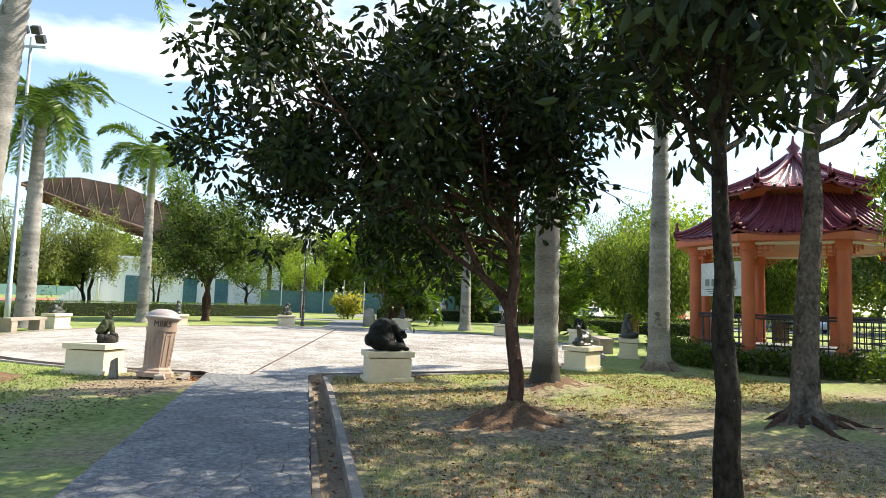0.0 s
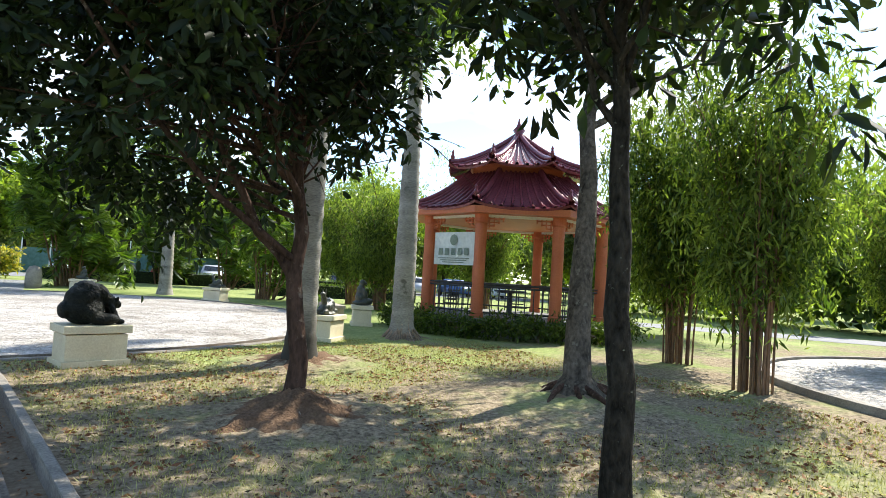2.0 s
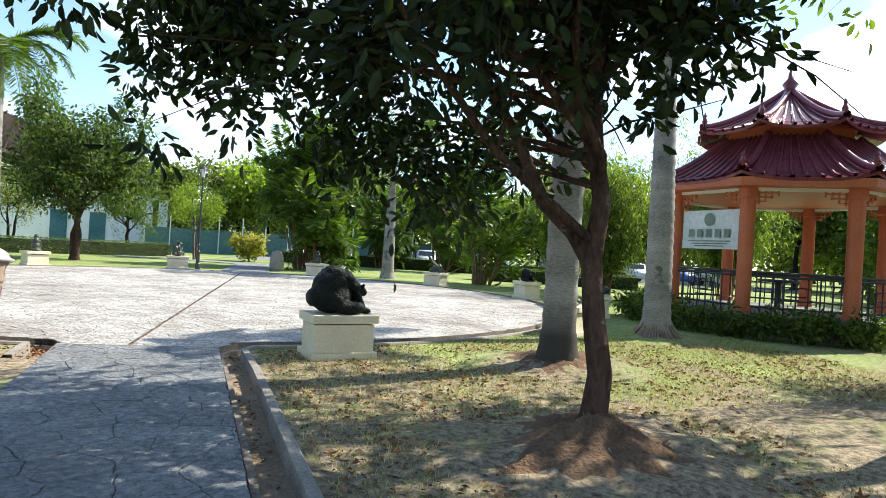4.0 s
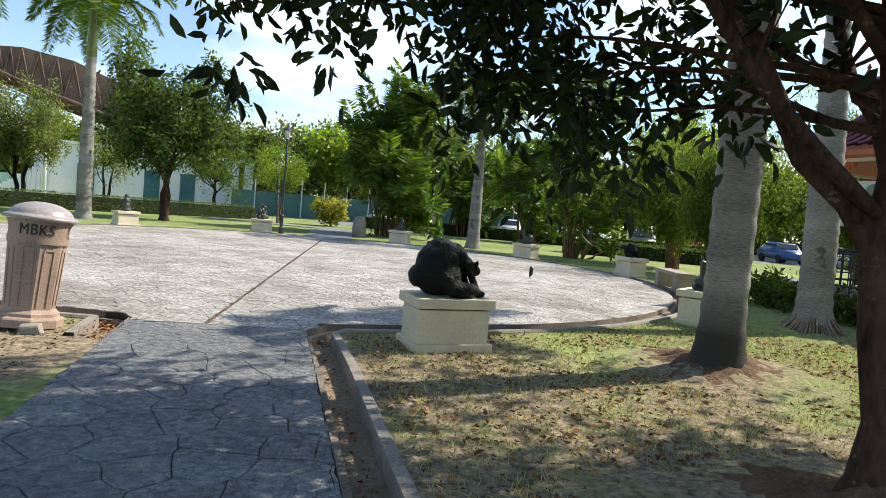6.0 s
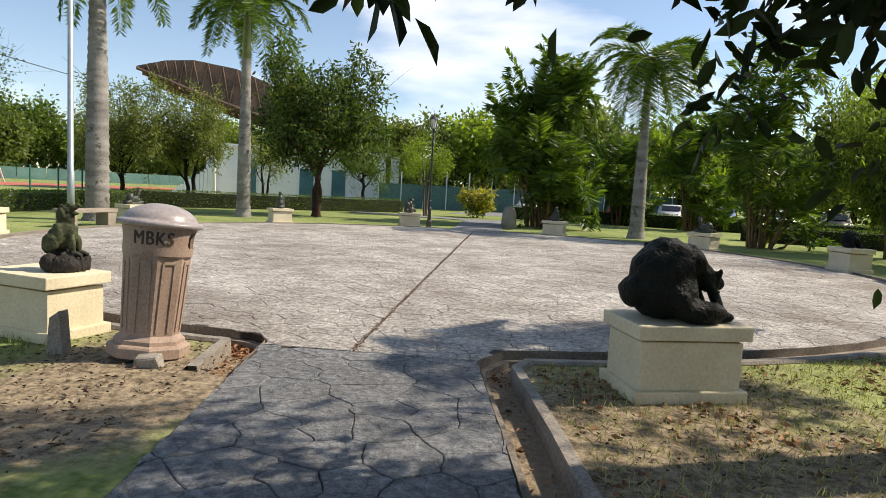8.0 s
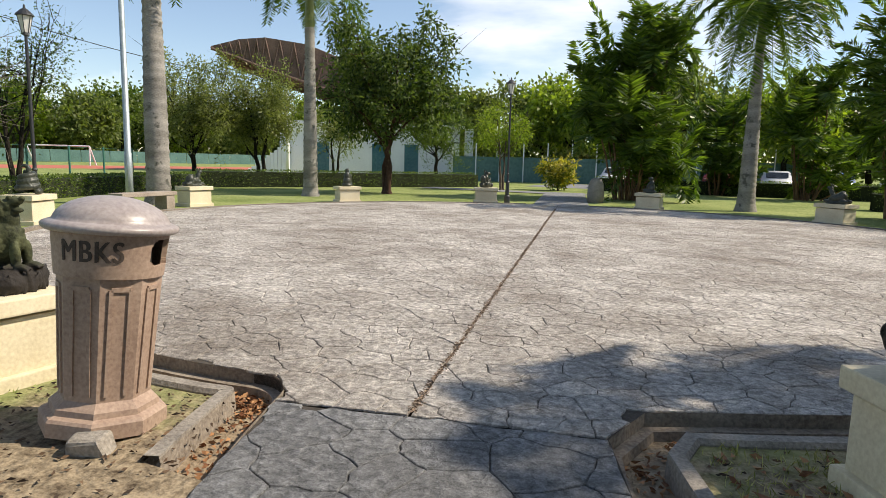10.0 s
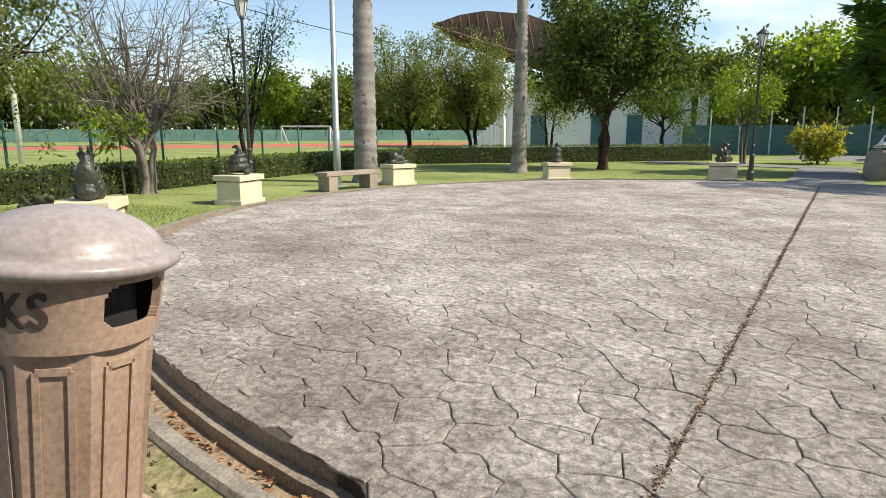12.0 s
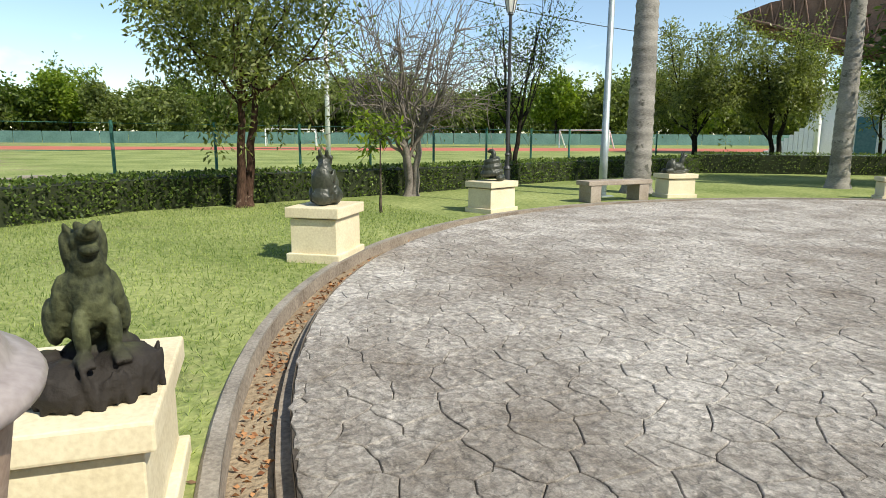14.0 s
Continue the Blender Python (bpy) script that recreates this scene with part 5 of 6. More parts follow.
# ---- cluster palms and bamboo ----
cluster_palm("cluster_palm", (2.9, 25.8, -0.03), 8.0, 3.2, 26, 8, "dense clump of feathery green palms", 11, M["frond"], 2.7, 0.85, 0.1)
cluster_palm("cluster_palm", (8.2, 34.5, -0.03), 5.8, 2.2, 16, 7, "dark clump of feathery palms", 12, M["frond_dark"], 2.0, 0.75, 0.09)
cluster_palm("cluster_palm", (11.8, 31.5, -0.03), 7.4, 2.4, 14, 7, "clump of upright feathery palms", 13, M["frond"], 2.1, 0.75, 0.09)
cluster_palm("cluster_palm", (10.8, 19.2, -0.03), 8.0, 2.4, 14, 7, "tall clump of feathery palms with slender stems", 14, M["frond"], 2.1, 0.75, 0.08)
bamboo((11.7, -4.75, -0.03), 6.2, 1.25, 40, 400, "thick clump of bamboo with drooping leaves", 21)
bamboo((13.6, -1.9, -0.03), 6.6, 1.3, 36, 560, "clump of bamboo beside the pavilion", 22)
bamboo((14.0, 13.5, -0.03), 5.6, 2.0, 50, 700, "dark bamboo clump behind the plaza", 23)
bamboo((14.2, 17.0, -0.03), 6.0, 2.0, 50, 700, "bamboo clump with brown canes", 24)
bamboo((18.8, 12.5, -0.03), 6.5, 2.4, 50, 800, "bamboo clump behind the pavilion", 25)
bamboo((20.5, 3.5, -0.03), 6.2, 2.4, 50, 700, "bamboo clump beyond the pavilion", 26)
bamboo((19.5, -4.0, -0.03), 6.0, 2.4, 50, 700, "bamboo clump by the second plaza", 27)

# ---- trees along the hedge and further off ----
tree("lawn_tree", (-13.4, 3.25, -0.03), 0.14, 1.2, (-13.3, 3.5, 3.7), (2.3, 2.3, 2.3), 22, 760, 26, (0.12, 0.4), M["bark_red"], M["leaf_olive"], "small leaning tree with light olive foliage before the hedge", seed=31, stems=2)
tree("lawn_tree", (-13.9, 7.5, -0.03), 0.15, 0.8, (-13.9, 7.5, 3.0), (2.2, 2.2, 2.1), 60, 130, 8, (0.08, 0.4), M["bark_grey"], M["leaf_olive"], "nearly bare spreading tree with fine grey twigs", seed=32, stems=3, twigs=16)
tree("lawn_tree", (-15.9, 12.3, -0.03), 0.12, 1.0, (-15.8, 12.5, 3.8), (1.8, 1.8, 2.1), 20, 240, 16, (0.11, 0.42), M["bark_dark"], M["leaf_mid"], "thin forked tree with sparse foliage by the hedge", seed=33, stems=2, twigs=9)
tree("lawn_tree", (-18.6, 25.2, -0.03), 0.16, 1.0, (-18.6, 25.2, 4.0), (2.5, 2.5, 3.0), 24, 900, 26, (0.15, 0.42), M["bark_dark"], M["leaf_olive"], "rounded olive-green tree behind the hedge line", seed=34, stems=2)
tree("lawn_tree", (-15.9, 27.0, -0.03), 0.16, 1.0, (-15.9, 27.0, 4.1), (1.9, 1.9, 3.1), 24, 800, 26, (0.15, 0.42), M["bark_dark"], M["leaf_olive"], "upright oval olive-green tree", seed=35, stems=2)
tree("lawn_tree", (-13.0, 30.0, -0.03), 0.12, 1.0, (-13.0, 30.0, 3.2), (1.6, 1.6, 1.8), 14, 260, 18, (0.14, 0.42), M["bark_dark"], M["leaf_olive"], "small thin tree before the white building", seed=36, stems=2)
tree("lawn_tree", (-7.9, 23.7, -0.03), 0.2, 1.2, (-7.8, 23.7, 5.0), (3.0, 3.0, 3.8), 30, 900, 24, (0.2, 0.45), M["bark_red"], M["leaf_deep"], "broad tree with large dark green leaves", seed=37, clump_r=0.45, stems=2, oval=True)
tree("lawn_tree", (-8.4, 35.5, -0.03), 0.14, 1.2, (-8.4, 35.5, 3.3), (2.2, 2.2, 2.0), 16, 420, 20, (0.14, 0.42), M["bark_dark"], M["leaf_mid"], "small round tree beyond the lawn", seed=38)
tree("lawn_tree", (-3.6, 31.5, -0.03), 0.1, 1.4, (-3.6, 31.5, 3.4), (1.7, 1.7, 1.3), 12, 220, 20, (0.15, 0.42), M["bark"], M["leaf_bright"], "slender young tree with bright yellow-green leaves", seed=39, stems=2)
tree("sapling", (-11.1, 5.3, -0.03), 0.03, 1.1, (-11.1, 5.3, 1.5), (0.5, 0.5, 0.45), 8, 26, 14, (0.15, 0.36), M["bark_pale"], M["leaf_bright"], "young sapling with bright green leaves", seed=40, clump_r=0.16, flare=1.2)

def ground_far(x, y):
    return -0.03
rng = np.random.default_rng(77)
FAR = []
for i in range(26):
    a = radians(100 - i * 4.4 + rng.normal() * 1.2)
    d = 52 + 16 * rng.random()
    FAR.append((d * math.cos(a) + 0.5, d * math.sin(a) - 2, rng.uniform(8.0, 12.0), i))
for i in range(30):
    a = radians(108 + i * 3.2 + rng.normal() * 0.8)
    d = 150 + 40 * rng.random()
    FAR.append((d * math.cos(a), d * math.sin(a), rng.uniform(12, 19), 100 + i))
for x, y, h, s in FAR:
    far = math.hypot(x, y) > 100
    w = h * (0.42 if not far else 0.5)
    big = 0.42 if not far else 0.9
    tree("background_tree", (x, y, -0.03), 0.25 if not far else 0.4, h * 0.25, (x, y, h * 0.55), (w, w, h * 0.45), 16, 420, 22, (big, 0.6), M["bark_dark"], M[("leaf_far", "leaf_far", "leaf_bright", "leaf_mid")[s % 4]], ("dense green tree of the far tree line" if far else "tall leafy park tree behind the lawn"), seed=200 + s, clump_r=h * 0.085, group="background trees")

# ---- distant woods ----
def woods(name, a0, a1, d0, d1, h, n, size, label, seed, leaves):
    rng = np.random.default_rng(seed)
    a = np.radians(rng.uniform(a0, a1, n))
    d = rng.uniform(d0, d1, n)
    top = h * (0.72 + 0.16 * np.sin(a * 23 + seed) + 0.12 * np.sin(a * 61 + 2 * seed))
    z = top * np.sqrt(rng.random(n))
    at = np.stack([np.cos(a) * d, np.sin(a) * d, z], 1)
    way = rng.normal(size=at.shape) + [0, 0, 0.2]
    ln = size * rng.uniform(0.6, 1.3, n)
    v, f = leaves_np(rng, at, way, ln, ln * 0.7)
    return tagged(part(name, mesh_np(name, v, f), leaves), label, "woodland", kind="stuff")
woods("far_woods", 84, 200, 185, 205, 13, 60000, 1.5, "distant belt of dense green woodland", 1, M["leaf_far"])
woods("far_woods", -40, 88, 78, 92, 9, 50000, 0.8, "belt of dense green trees behind the car park", 2, M["leaf_far"])
woods("far_woods", -60, 30, 34, 42, 7, 40000, 0.5, "thicket of green shrubs behind the pavilion", 3, M["leaf_mid"])

# ---- hedges ----
def hedge(pts, width, h, label, seed, density=260):
    rng = np.random.default_rng(seed)
    ob = thing("hedge", Matrix(), label, "hedge", kind="stuff")
    line = [Vector((x, y, 0)) for x, y in pts]
    # Dark core sheet stands in for the shade behind the leaves.
    sweep("hedge_inside", line, [(-width / 2 + 0.06, -0.05), (-width / 2 + 0.06, h - 0.07), (width / 2 - 0.06, h - 0.07), (width / 2 - 0.06, -0.05)], M["hedge_shade"], ob)
    at, way = [], []
    for a, b in zip(line, line[1:]):
        w = (b - a)
        ln = w.length
        w.normalize()
        s = np.array([w.y, -w.x, 0])
        n = int(ln * (2 * h + width) * density)
        u = rng.random(n) * (2 * h + width)
        t = rng.random(n) * ln
        left, right = u < h, u > h + width
        off = np.where(left, -width / 2, np.where(right, width / 2, u - h - width / 2))
        z = np.where(left, u, np.where(right, u - h - width, h)) + rng.normal(size=n) * 0.025
        bulge = 0.05 * np.sin(t * 2.1 + seed) + rng.normal(size=n) * 0.03
        p = np.array(a)[None] + np.array(w)[None] * t[:, None] + s[None] * (off * (1 + bulge))[:, None]
        p[:, 2] = np.clip(z, 0.0, None)
        d = s[None] * np.where(left, -1.0, np.where(right, 1.0, 0.0))[:, None] + rng.normal(size=(n, 3)) * 0.7
        d[:, 2] += np.where(left | right, 0.2, 0.9)
        at.append(p)
        way.append(d)
    at, way = np.concatenate(at), np.concatenate(way)
    ln = 0.075 * rng.uniform(0.7, 1.4, len(at))
    v, f = leaves_np(rng, at - way / np.linalg.norm(way, axis=1, keepdims=True) * 0.02, way, ln, ln * 0.6)
    part("leaf_surface", mesh_np("leaf_surface", v, f), M["hedge"], ob)
    return ob
hedge([(-12.0, -9.0), (-12.6, -1.0), (-14.0, 1.2), (-14.4, 4.0)], 0.9, 0.64, "clipped green hedge along the playing field", 51, 300)
hedge([(-14.4, 4.0), (-14.9, 8.0), (-16.6, 15.6), (-17.4, 23.5)], 0.9, 0.66, "clipped dark green hedge before the playing field", 52, 220)
hedge([(-17.4, 23.5), (-11.6, 29.5), (-5.9, 35.5)], 0.9, 0.8, "clipped hedge before the white building", 53, 120)
hedge([(1.5, 36.0), (9.0, 34.5), (17.0, 32.5), (24.0, 29.0)], 0.9, 0.8, "clipped hedge beside the car park", 54, 100)
hedge([(11.8, 24.0), (15.0, 23.0), (20.0, 21.0)], 1.0, 0.7, "low green hedge beyond the plaza", 55, 120)

# ---- the grandstand ----
U, V3 = Vector((0.93, 0.37, 0)), Vector((-0.37, 0.93, 0))
tip = Vector((-34.5, 51.4, 11.9))
stand = thing("grandstand", Matrix(), "white sports grandstand with a brown cantilever truss roof", "building")
bm = bmesh.new()
tops = [(0, 0.0, -0.15), (2.5, 0.75, -0.9), (5, 1.05, -1.8), (9, 0.6, -3.0), (14, -1.2, -4.4), (20, -4.2, -6.4), (25, -7.2, -9.0)]
rows = []
for w in (0.0, 3.0, 6.0, 9.0, 12.0):
    rows.append([[bm.verts.new(tip + U * u + V3 * w + Vector((0, 0, zt))) for u, zt, zb in tops], [bm.verts.new(tip + U * u + V3 * w + Vector((0, 0, zb))) for u, zt, zb in tops]])
for a, b in zip(rows, rows[1:]):
    for i in range(len(tops) - 1):
        bm.faces.new((a[0][i], a[0][i + 1], b[0][i + 1], b[0][i]))
        bm.faces.new((a[1][i + 1], a[1][i], b[1][i], b[1][i + 1]))
for i in range(len(tops) - 1):
    bm.faces.new((rows[0][0][i + 1], rows[0][0][i], rows[0][1][i], rows[0][1][i + 1]))
bmesh.ops.remove_doubles(bm, verts=bm.verts, dist=0.001)
bmesh.ops.recalc_face_normals(bm, faces=bm.faces)
rf = part("roof", bm, M["truss"], stand, "curved brown sheet roof")
for w in (0.0, 3.0, 6.0, 9.0, 12.0):
    tb = Tubes()
    ups = [tip + U * u + V3 * (w - 0.12) + Vector((0, 0, zt - 0.1)) for u, zt, zb in tops]
    los = [tip + U * u + V3 * (w - 0.12) + Vector((0, 0, zb - 0.1)) for u, zt, zb in tops]
    tb.add(los, [0.14] * len(los), 6)
    for i in range(len(tops) - 1):
        for k in range(3):
            a, b = ups[i].lerp(ups[i + 1], k / 3), los[i].lerp(los[i + 1], (k + 0.5) / 3)
            tb.add([a, b], [0.09, 0.09], 5)
            tb.add([b, ups[i].lerp(ups[i + 1], (k + 1) / 3)], [0.09, 0.09], 5)
            if w < 12:
                tb.add([b, b + V3 * 3.0], [0.08, 0.08], 5)
                tb.add([b, ups[i].lerp(ups[i + 1], (k + 1) / 3) + V3 * 3.0], [0.06, 0.06], 5)
    part("roof_truss", tb.mesh("roof_truss"), M["truss"], stand, "rust-brown roof truss")
W0 = Vector((-28.5, 47.9, 0))
def wall_box(u0, u1, w0, w1, z0, z1, material, name, parent, bevel=0.02):
    o = W0 + U * ((u0 + u1) / 2) + V3 * ((w0 + w1) / 2)
    ob = part(name, box_bm(u1 - u0, w1 - w0, z1 - z0, z0, bevel), material, parent)
    ob.matrix_basis = pose(o.x, o.y, 0, 0, 0, math.degrees(math.atan2(U.y, U.x)))
    return ob
wall_box(2.5, 19, 0.0, 6.0, -0.1, 4.6, M["white_wall"], "wall", stand)
wall_box(2.0, 19.4, -0.5, 6.4, 4.6, 4.85, M["white_wall"], "roof_slab", stand)
wall_box(19.5, 20.2, -0.6, 0.2, -0.1, 4.6, M["white_wall"], "column", stand)
wall_box(22.6, 23.3, -0.6, 0.2, -0.1, 4.6, M["white_wall"], "column", stand)
for u in (5.6, 10.8, 13.8):
    w = wall_box(u, u + 1.3, -0.08, 0.02, 0.3, 3.0, M["window"], "window", stand, 0.01)
for i in range(12):
    wall_box(-0.4 + i * 0.32, -0.1 + i * 0.32, -1.6, 0.0, -0.1, 0.25 + i * 0.24, M["white_wall"], "stair_step", stand, 0.005)

# ---- playing field, track, fences ----
T0p, TD = Vector((-66, 34, 0)), Vector((0.45, 0.893, 0))
TN = Vector((TD.y, -TD.x, 0))
def strip(name, a, b, half, z, material, label, category):
    w = (b - a).normalized()
    s = Vector((w.y, -w.x, 0)) * half
    bm = bmesh.new()
    bm.faces.new([bm.verts.new((p.x, p.y, z)) for p in (a - s, b - s, b + s, a + s)])
    bmesh.ops.recalc_face_normals(bm, faces=bm.faces)
    return tagged(part(name, bm, material), label, category, kind="structure")
strip("running_track", T0p - TD * 120, T0p + TD * 160, 9, -0.022, M["track"], "red running track across the playing field", "running track")

def fence(a, b, n, h, label, material, mesh=True, lean=0.0):
    a, b = Vector(a), Vector(b)
    ob = thing("fence", Matrix(), label, "fence")
    for i in range(n + 1):
        p = a.lerp(b, i / n)
        tb = Tubes()
        tb.add([(p.x, p.y, -0.1), (p.x, p.y, h)], [0.04, 0.04], 6)
        part("post", tb.mesh("post"), material, ob)
    for z in (0.5, 1.1, h - 0.06):
        tb = Tubes()
        tb.add([(a.x, a.y, z), (b.x, b.y, z)], [0.006, 0.006], 4)
        part("wire", tb.mesh("wire"), material, ob)
    return ob
fence((-14.5, -8.0, 0), (-17.2, 8.0, 0), 7, 1.75, "line of green chain-link fence posts along the field", M["green_metal"])
fence((-17.2, 8.0, 0), (-21.5, 26.0, 0), 7, 1.75, "line of dark fence posts along the field", M["green_metal"])
for a, b, tag in (((-16.0, -12.0), (-18.6, 8.0), 0), ((-18.6, 8.0), (-22.5, 27.0), 1)):
    bm = bmesh.new()
    A, B = Vector((*a, 0)), Vector((*b, 0))
    n = int((B - A).length / 0.62)
    w = thing("retaining_wall", Matrix(), "low grey block drain wall at the field's edge", "wall", kind="structure")
    ang = math.degrees(math.atan2(B.y - A.y, B.x - A.x))
    shared = None
    for i in range(n):
        p = A.lerp(B, (i + 0.5) / n)
        if shared is None:
            first = part("block", box_bm(0.56, 0.3, 0.6, -0.1, 0.03), M["kerb"], w)
            shared = first.data
            first.matrix_basis = pose(p.x, p.y, 0, 0, 0, ang)
        else:
            o = part("block", shared, M["kerb"], w)
            o.matrix_basis = pose(p.x, p.y, -0.02 * (i % 3), 0, 0, ang + (i % 5) - 2)
far_fence = thing("fence", Matrix(), "long green windbreak fence on the far side of the field", "fence")
F0 = Vector((-112, 46, 0))
for i in range(48):
    p = F0 + TD * (i * 5 - 110)
    o = part("panel", box_bm(4.9, 0.06, 2.2, -0.1, 0), M["windbreak"], far_fence) if i == 0 else part("panel", pan, M["windbreak"], far_fence)
    pan = o.data
    o.matrix_basis = pose(p.x, p.y, 0, 0, 0, math.degrees(math.atan2(TD.y, TD.x)))
court = thing("fence", Matrix(), "green windbreak fence of the sports courts", "fence")
for i in range(14):
    p = Vector((-9 + i * 1.95, 48 + 0.2 * i, 0))
    part("panel", box_bm(1.9, 0.05, 2.1, -0.1, 0), M["windbreak"], court).matrix_basis = pose(p.x, p.y, 0, 0, 0, 6)
    part("post", lathe_bm([(0.05, -0.1), (0.05, 3.2)], 8), M["white_metal"], court).matrix_basis = pose(p.x - 0.98, p.y - 0.15, 0)
def goal(x, y, ang):
    ob = thing("goal", pose(x, y, -0.03, 0, 0, ang), "white football goal frame on the field", "goal", "football goals")
    for pts in ([(-3.6, 0, 0), (-3.6, 0, 2.4)], [(3.6, 0, 0), (3.6, 0, 2.4)], [(-3.6, 0, 2.4), (3.6, 0, 2.4)], [(-3.6, 0, 2.4), (-3.6, 1.8, 0)], [(3.6, 0, 2.4), (3.6, 1.8, 0)]):
        tb = Tubes()
        tb.add(pts, [0.09, 0.09], 6)
        part("bar", tb.mesh("bar"), M["white_metal"], ob)
goal(-62, 61, 20)
goal(-90, 30, 64)

# ---- paths beyond the plaza, second plaza, car park ----
strip("path_far", Vector((0.1, 19.3, 0)), Vector((-0.1, 30.5, 0)), 1.0, 0.004, M["path_stone"], "grey concrete footpath leaving the plaza", "path")
strip("path_cross", Vector((1.0, 29.0, 0)), Vector((-8.0, 31.5, 0)), 0.9, 0.0, M["asphalt"], "pale concrete footpath crossing the lawn", "path")
C2, R2 = Vector((18.0, -8.8, 0)), 6.5
slab("pavement_second", [C2 + Vector((R2 * math.cos(i * math.pi / 40), R2 * math.sin(i * math.pi / 40), 0)) for i in range(80)], -0.2, 0.03, M["stone_far"], "second round plaza of pale stamped concrete", "pavement")
bm = bmesh.new()
prof = [(R2 + 0.01, -0.1), (R2 + 0.01, 0.09), (R2 + 0.16, 0.09), (R2 + 0.18, -0.1)]
rows = [[bm.verts.new((C2.x + r * math.cos(i * math.pi / 40), C2.y + r * math.sin(i * math.pi / 40), z)) for i in range(80)] for r, z in prof]
for a, b in zip(rows, rows[1:]):
    for i in range(80):
        bm.faces.new((a[i], a[(i + 1) % 80], b[(i + 1) % 80], b[i]))
tagged(part("kerb", bm, M["kerb"]), "curved grey concrete kerb of the second plaza", "kerb", kind="structure")
strip("path_lane", Vector((18.0, 16.0, 0)), Vector((34.0, -6.0, 0)), 1.6, -0.02, M["asphalt"], "pale concrete lane behind the pavilion", "path")
strip("car_park", Vector((-2, 43.5, 0)), Vector((40, 32.5, 0)), 4.5, -0.02, M["asphalt"], "grey asphalt car park behind the hedge", "car park")

def car(m, paint, label):
    ob = thing("car", m, label, "car", "parked cars")
    bm = bmesh.new()
    prof = [(-2.05, 0.3), (-2.1, 0.62), (-1.95, 0.85), (-1.1, 0.95), (-0.55, 1.4), (0.75, 1.45), (1.55, 1.0), (2.05, 0.92), (2.1, 0.55), (2.05, 0.28)]
    L = [bm.verts.new((x, -0.82 + (0.12 if z > 1.0 else 0), z)) for x, z in prof]
    Rr = [bm.verts.new((x, 0.82 - (0.12 if z > 1.0 else 0), z)) for x, z in prof]
    bm.faces.new(L)
    bm.faces.new(Rr[::-1])
    for i in range(len(prof)):
        j = (i + 1) % len(prof)
        bm.faces.new((L[j], L[i], Rr[i], Rr[j]))
    bmesh.ops.recalc_face_normals(bm, faces=bm.faces)
    bmesh.ops.bevel(bm, geom=list(bm.edges), offset=0.06, segments=2, affect="EDGES")
    part("body", bm, paint, ob, smooth=True)
    for s in (-1, 1):
        part("side_window", box_bm(1.5, 0.03, 0.3, 1.03, 0.01, 0.1, s * 0.76), M["glass_dark"], ob)
        for x in (-1.3, 1.3):
            w = part("wheel", lathe_bm([(0.2, -0.1), (0.31, -0.1), (0.32, 0.0), (0.31, 0.1), (0.2, 0.1)], 18), M["rubber"], ob)
            w.matrix_basis = pose(x, s * 0.76, 0.31, 90, 0, 0)
    for x, tilt in ((-0.86, -38), (1.2, 33)):
        g = part("windscreen", box_bm(0.5, 1.2, 0.02, 0, 0.005), M["glass_dark"], ob)
        g.matrix_basis = pose(x, 0, 1.19, 0, tilt, 0)
PAINT = [mat("car_paint_" + n, c, tuple(min(1, k * 1.2) for k in c), 0.25, 1, 9, 0) for n, c in (("silver", (0.45, 0.46, 0.48)), ("white", (0.7, 0.7, 0.7)), ("red", (0.4, 0.03, 0.03)), ("blue", (0.05, 0.1, 0.25)), ("black", (0.03, 0.03, 0.035)))]
for i in range(11):
    x = 3 + i * 3.1
    y = 42.4 - 0.27 * (x + 2)
    car(pose(x, y, -0.03, 0, 0, 75 + 5 * math.sin(i * 3)), PAINT[(i * 3 + 1) % 5], ("silver", "white", "red", "blue", "black")[(i * 3 + 1) % 5] + " saloon car parked behind the hedge")

# ---- shrubs, stone marker, cable ----
tree("croton_shrub", (-0.6, 33.5, -0.03), 0.05, 0.3, (-0.6, 33.5, 0.9), (1.1, 1.1, 0.8), 14, 160, 20, (0.24, 0.35), M["bark"], M["leaf_yellow"], "bushy shrub with yellow and green leaves", "shrub", 61, 0.25, stems=3)
rng = np.random.default_rng(5)
for i in range(16):
    a = radians(150 + i * 10.5)
    x, y = G.x + 3.6 * math.cos(a), G.y + 3.6 * math.sin(a)
    tree("shrub", (x, y, -0.03), 0.02, 0.08, (x, y, 0.26), (0.5, 0.5, 0.26), 8, 46, 14, (0.16, 0.3), M["bark"], M["leaf_mid"], "low green shrub along the pavilion's platform", "shrub", 400 + i, 0.16, stems=2, group="platform planting")
bm = lathe_bm([(0.3, -0.05), (0.34, 0.3), (0.3, 0.75), (0.2, 0.95), (0.05, 1.0)], 12)
st = part("stone_marker", bm, M["kerb"], smooth=True)
st.matrix_world = pose(1.35, 22.6, -0.03) @ Matrix.Diagonal((1, 0.55, 1, 1))
tagged(st, "upright grey stone marker beside the footpath", "stone")
tb = Tubes()
for px, py, ph in ((-33.0, 13.0, 10.5), (-24.0, 46.0, 7.6)):
    up = thing("utility_pole", pose(px, py, -0.03), "plain pale utility pole carrying the cable", "utility pole", "cable poles")
    part("post", lathe_bm([(0.14, -0.1), (0.09, ph)], 12), M["white_metal"], up, smooth=True)
    part("crossarm", box_bm(0.9, 0.09, 0.09, ph - 0.45, 0.01), M["rail"], up)
a, b = np.array([-33.0, 13.0, 10.4]), np.array([-24.0, 46.0, 7.5])
t = np.linspace(0, 1, 24)[:, None]
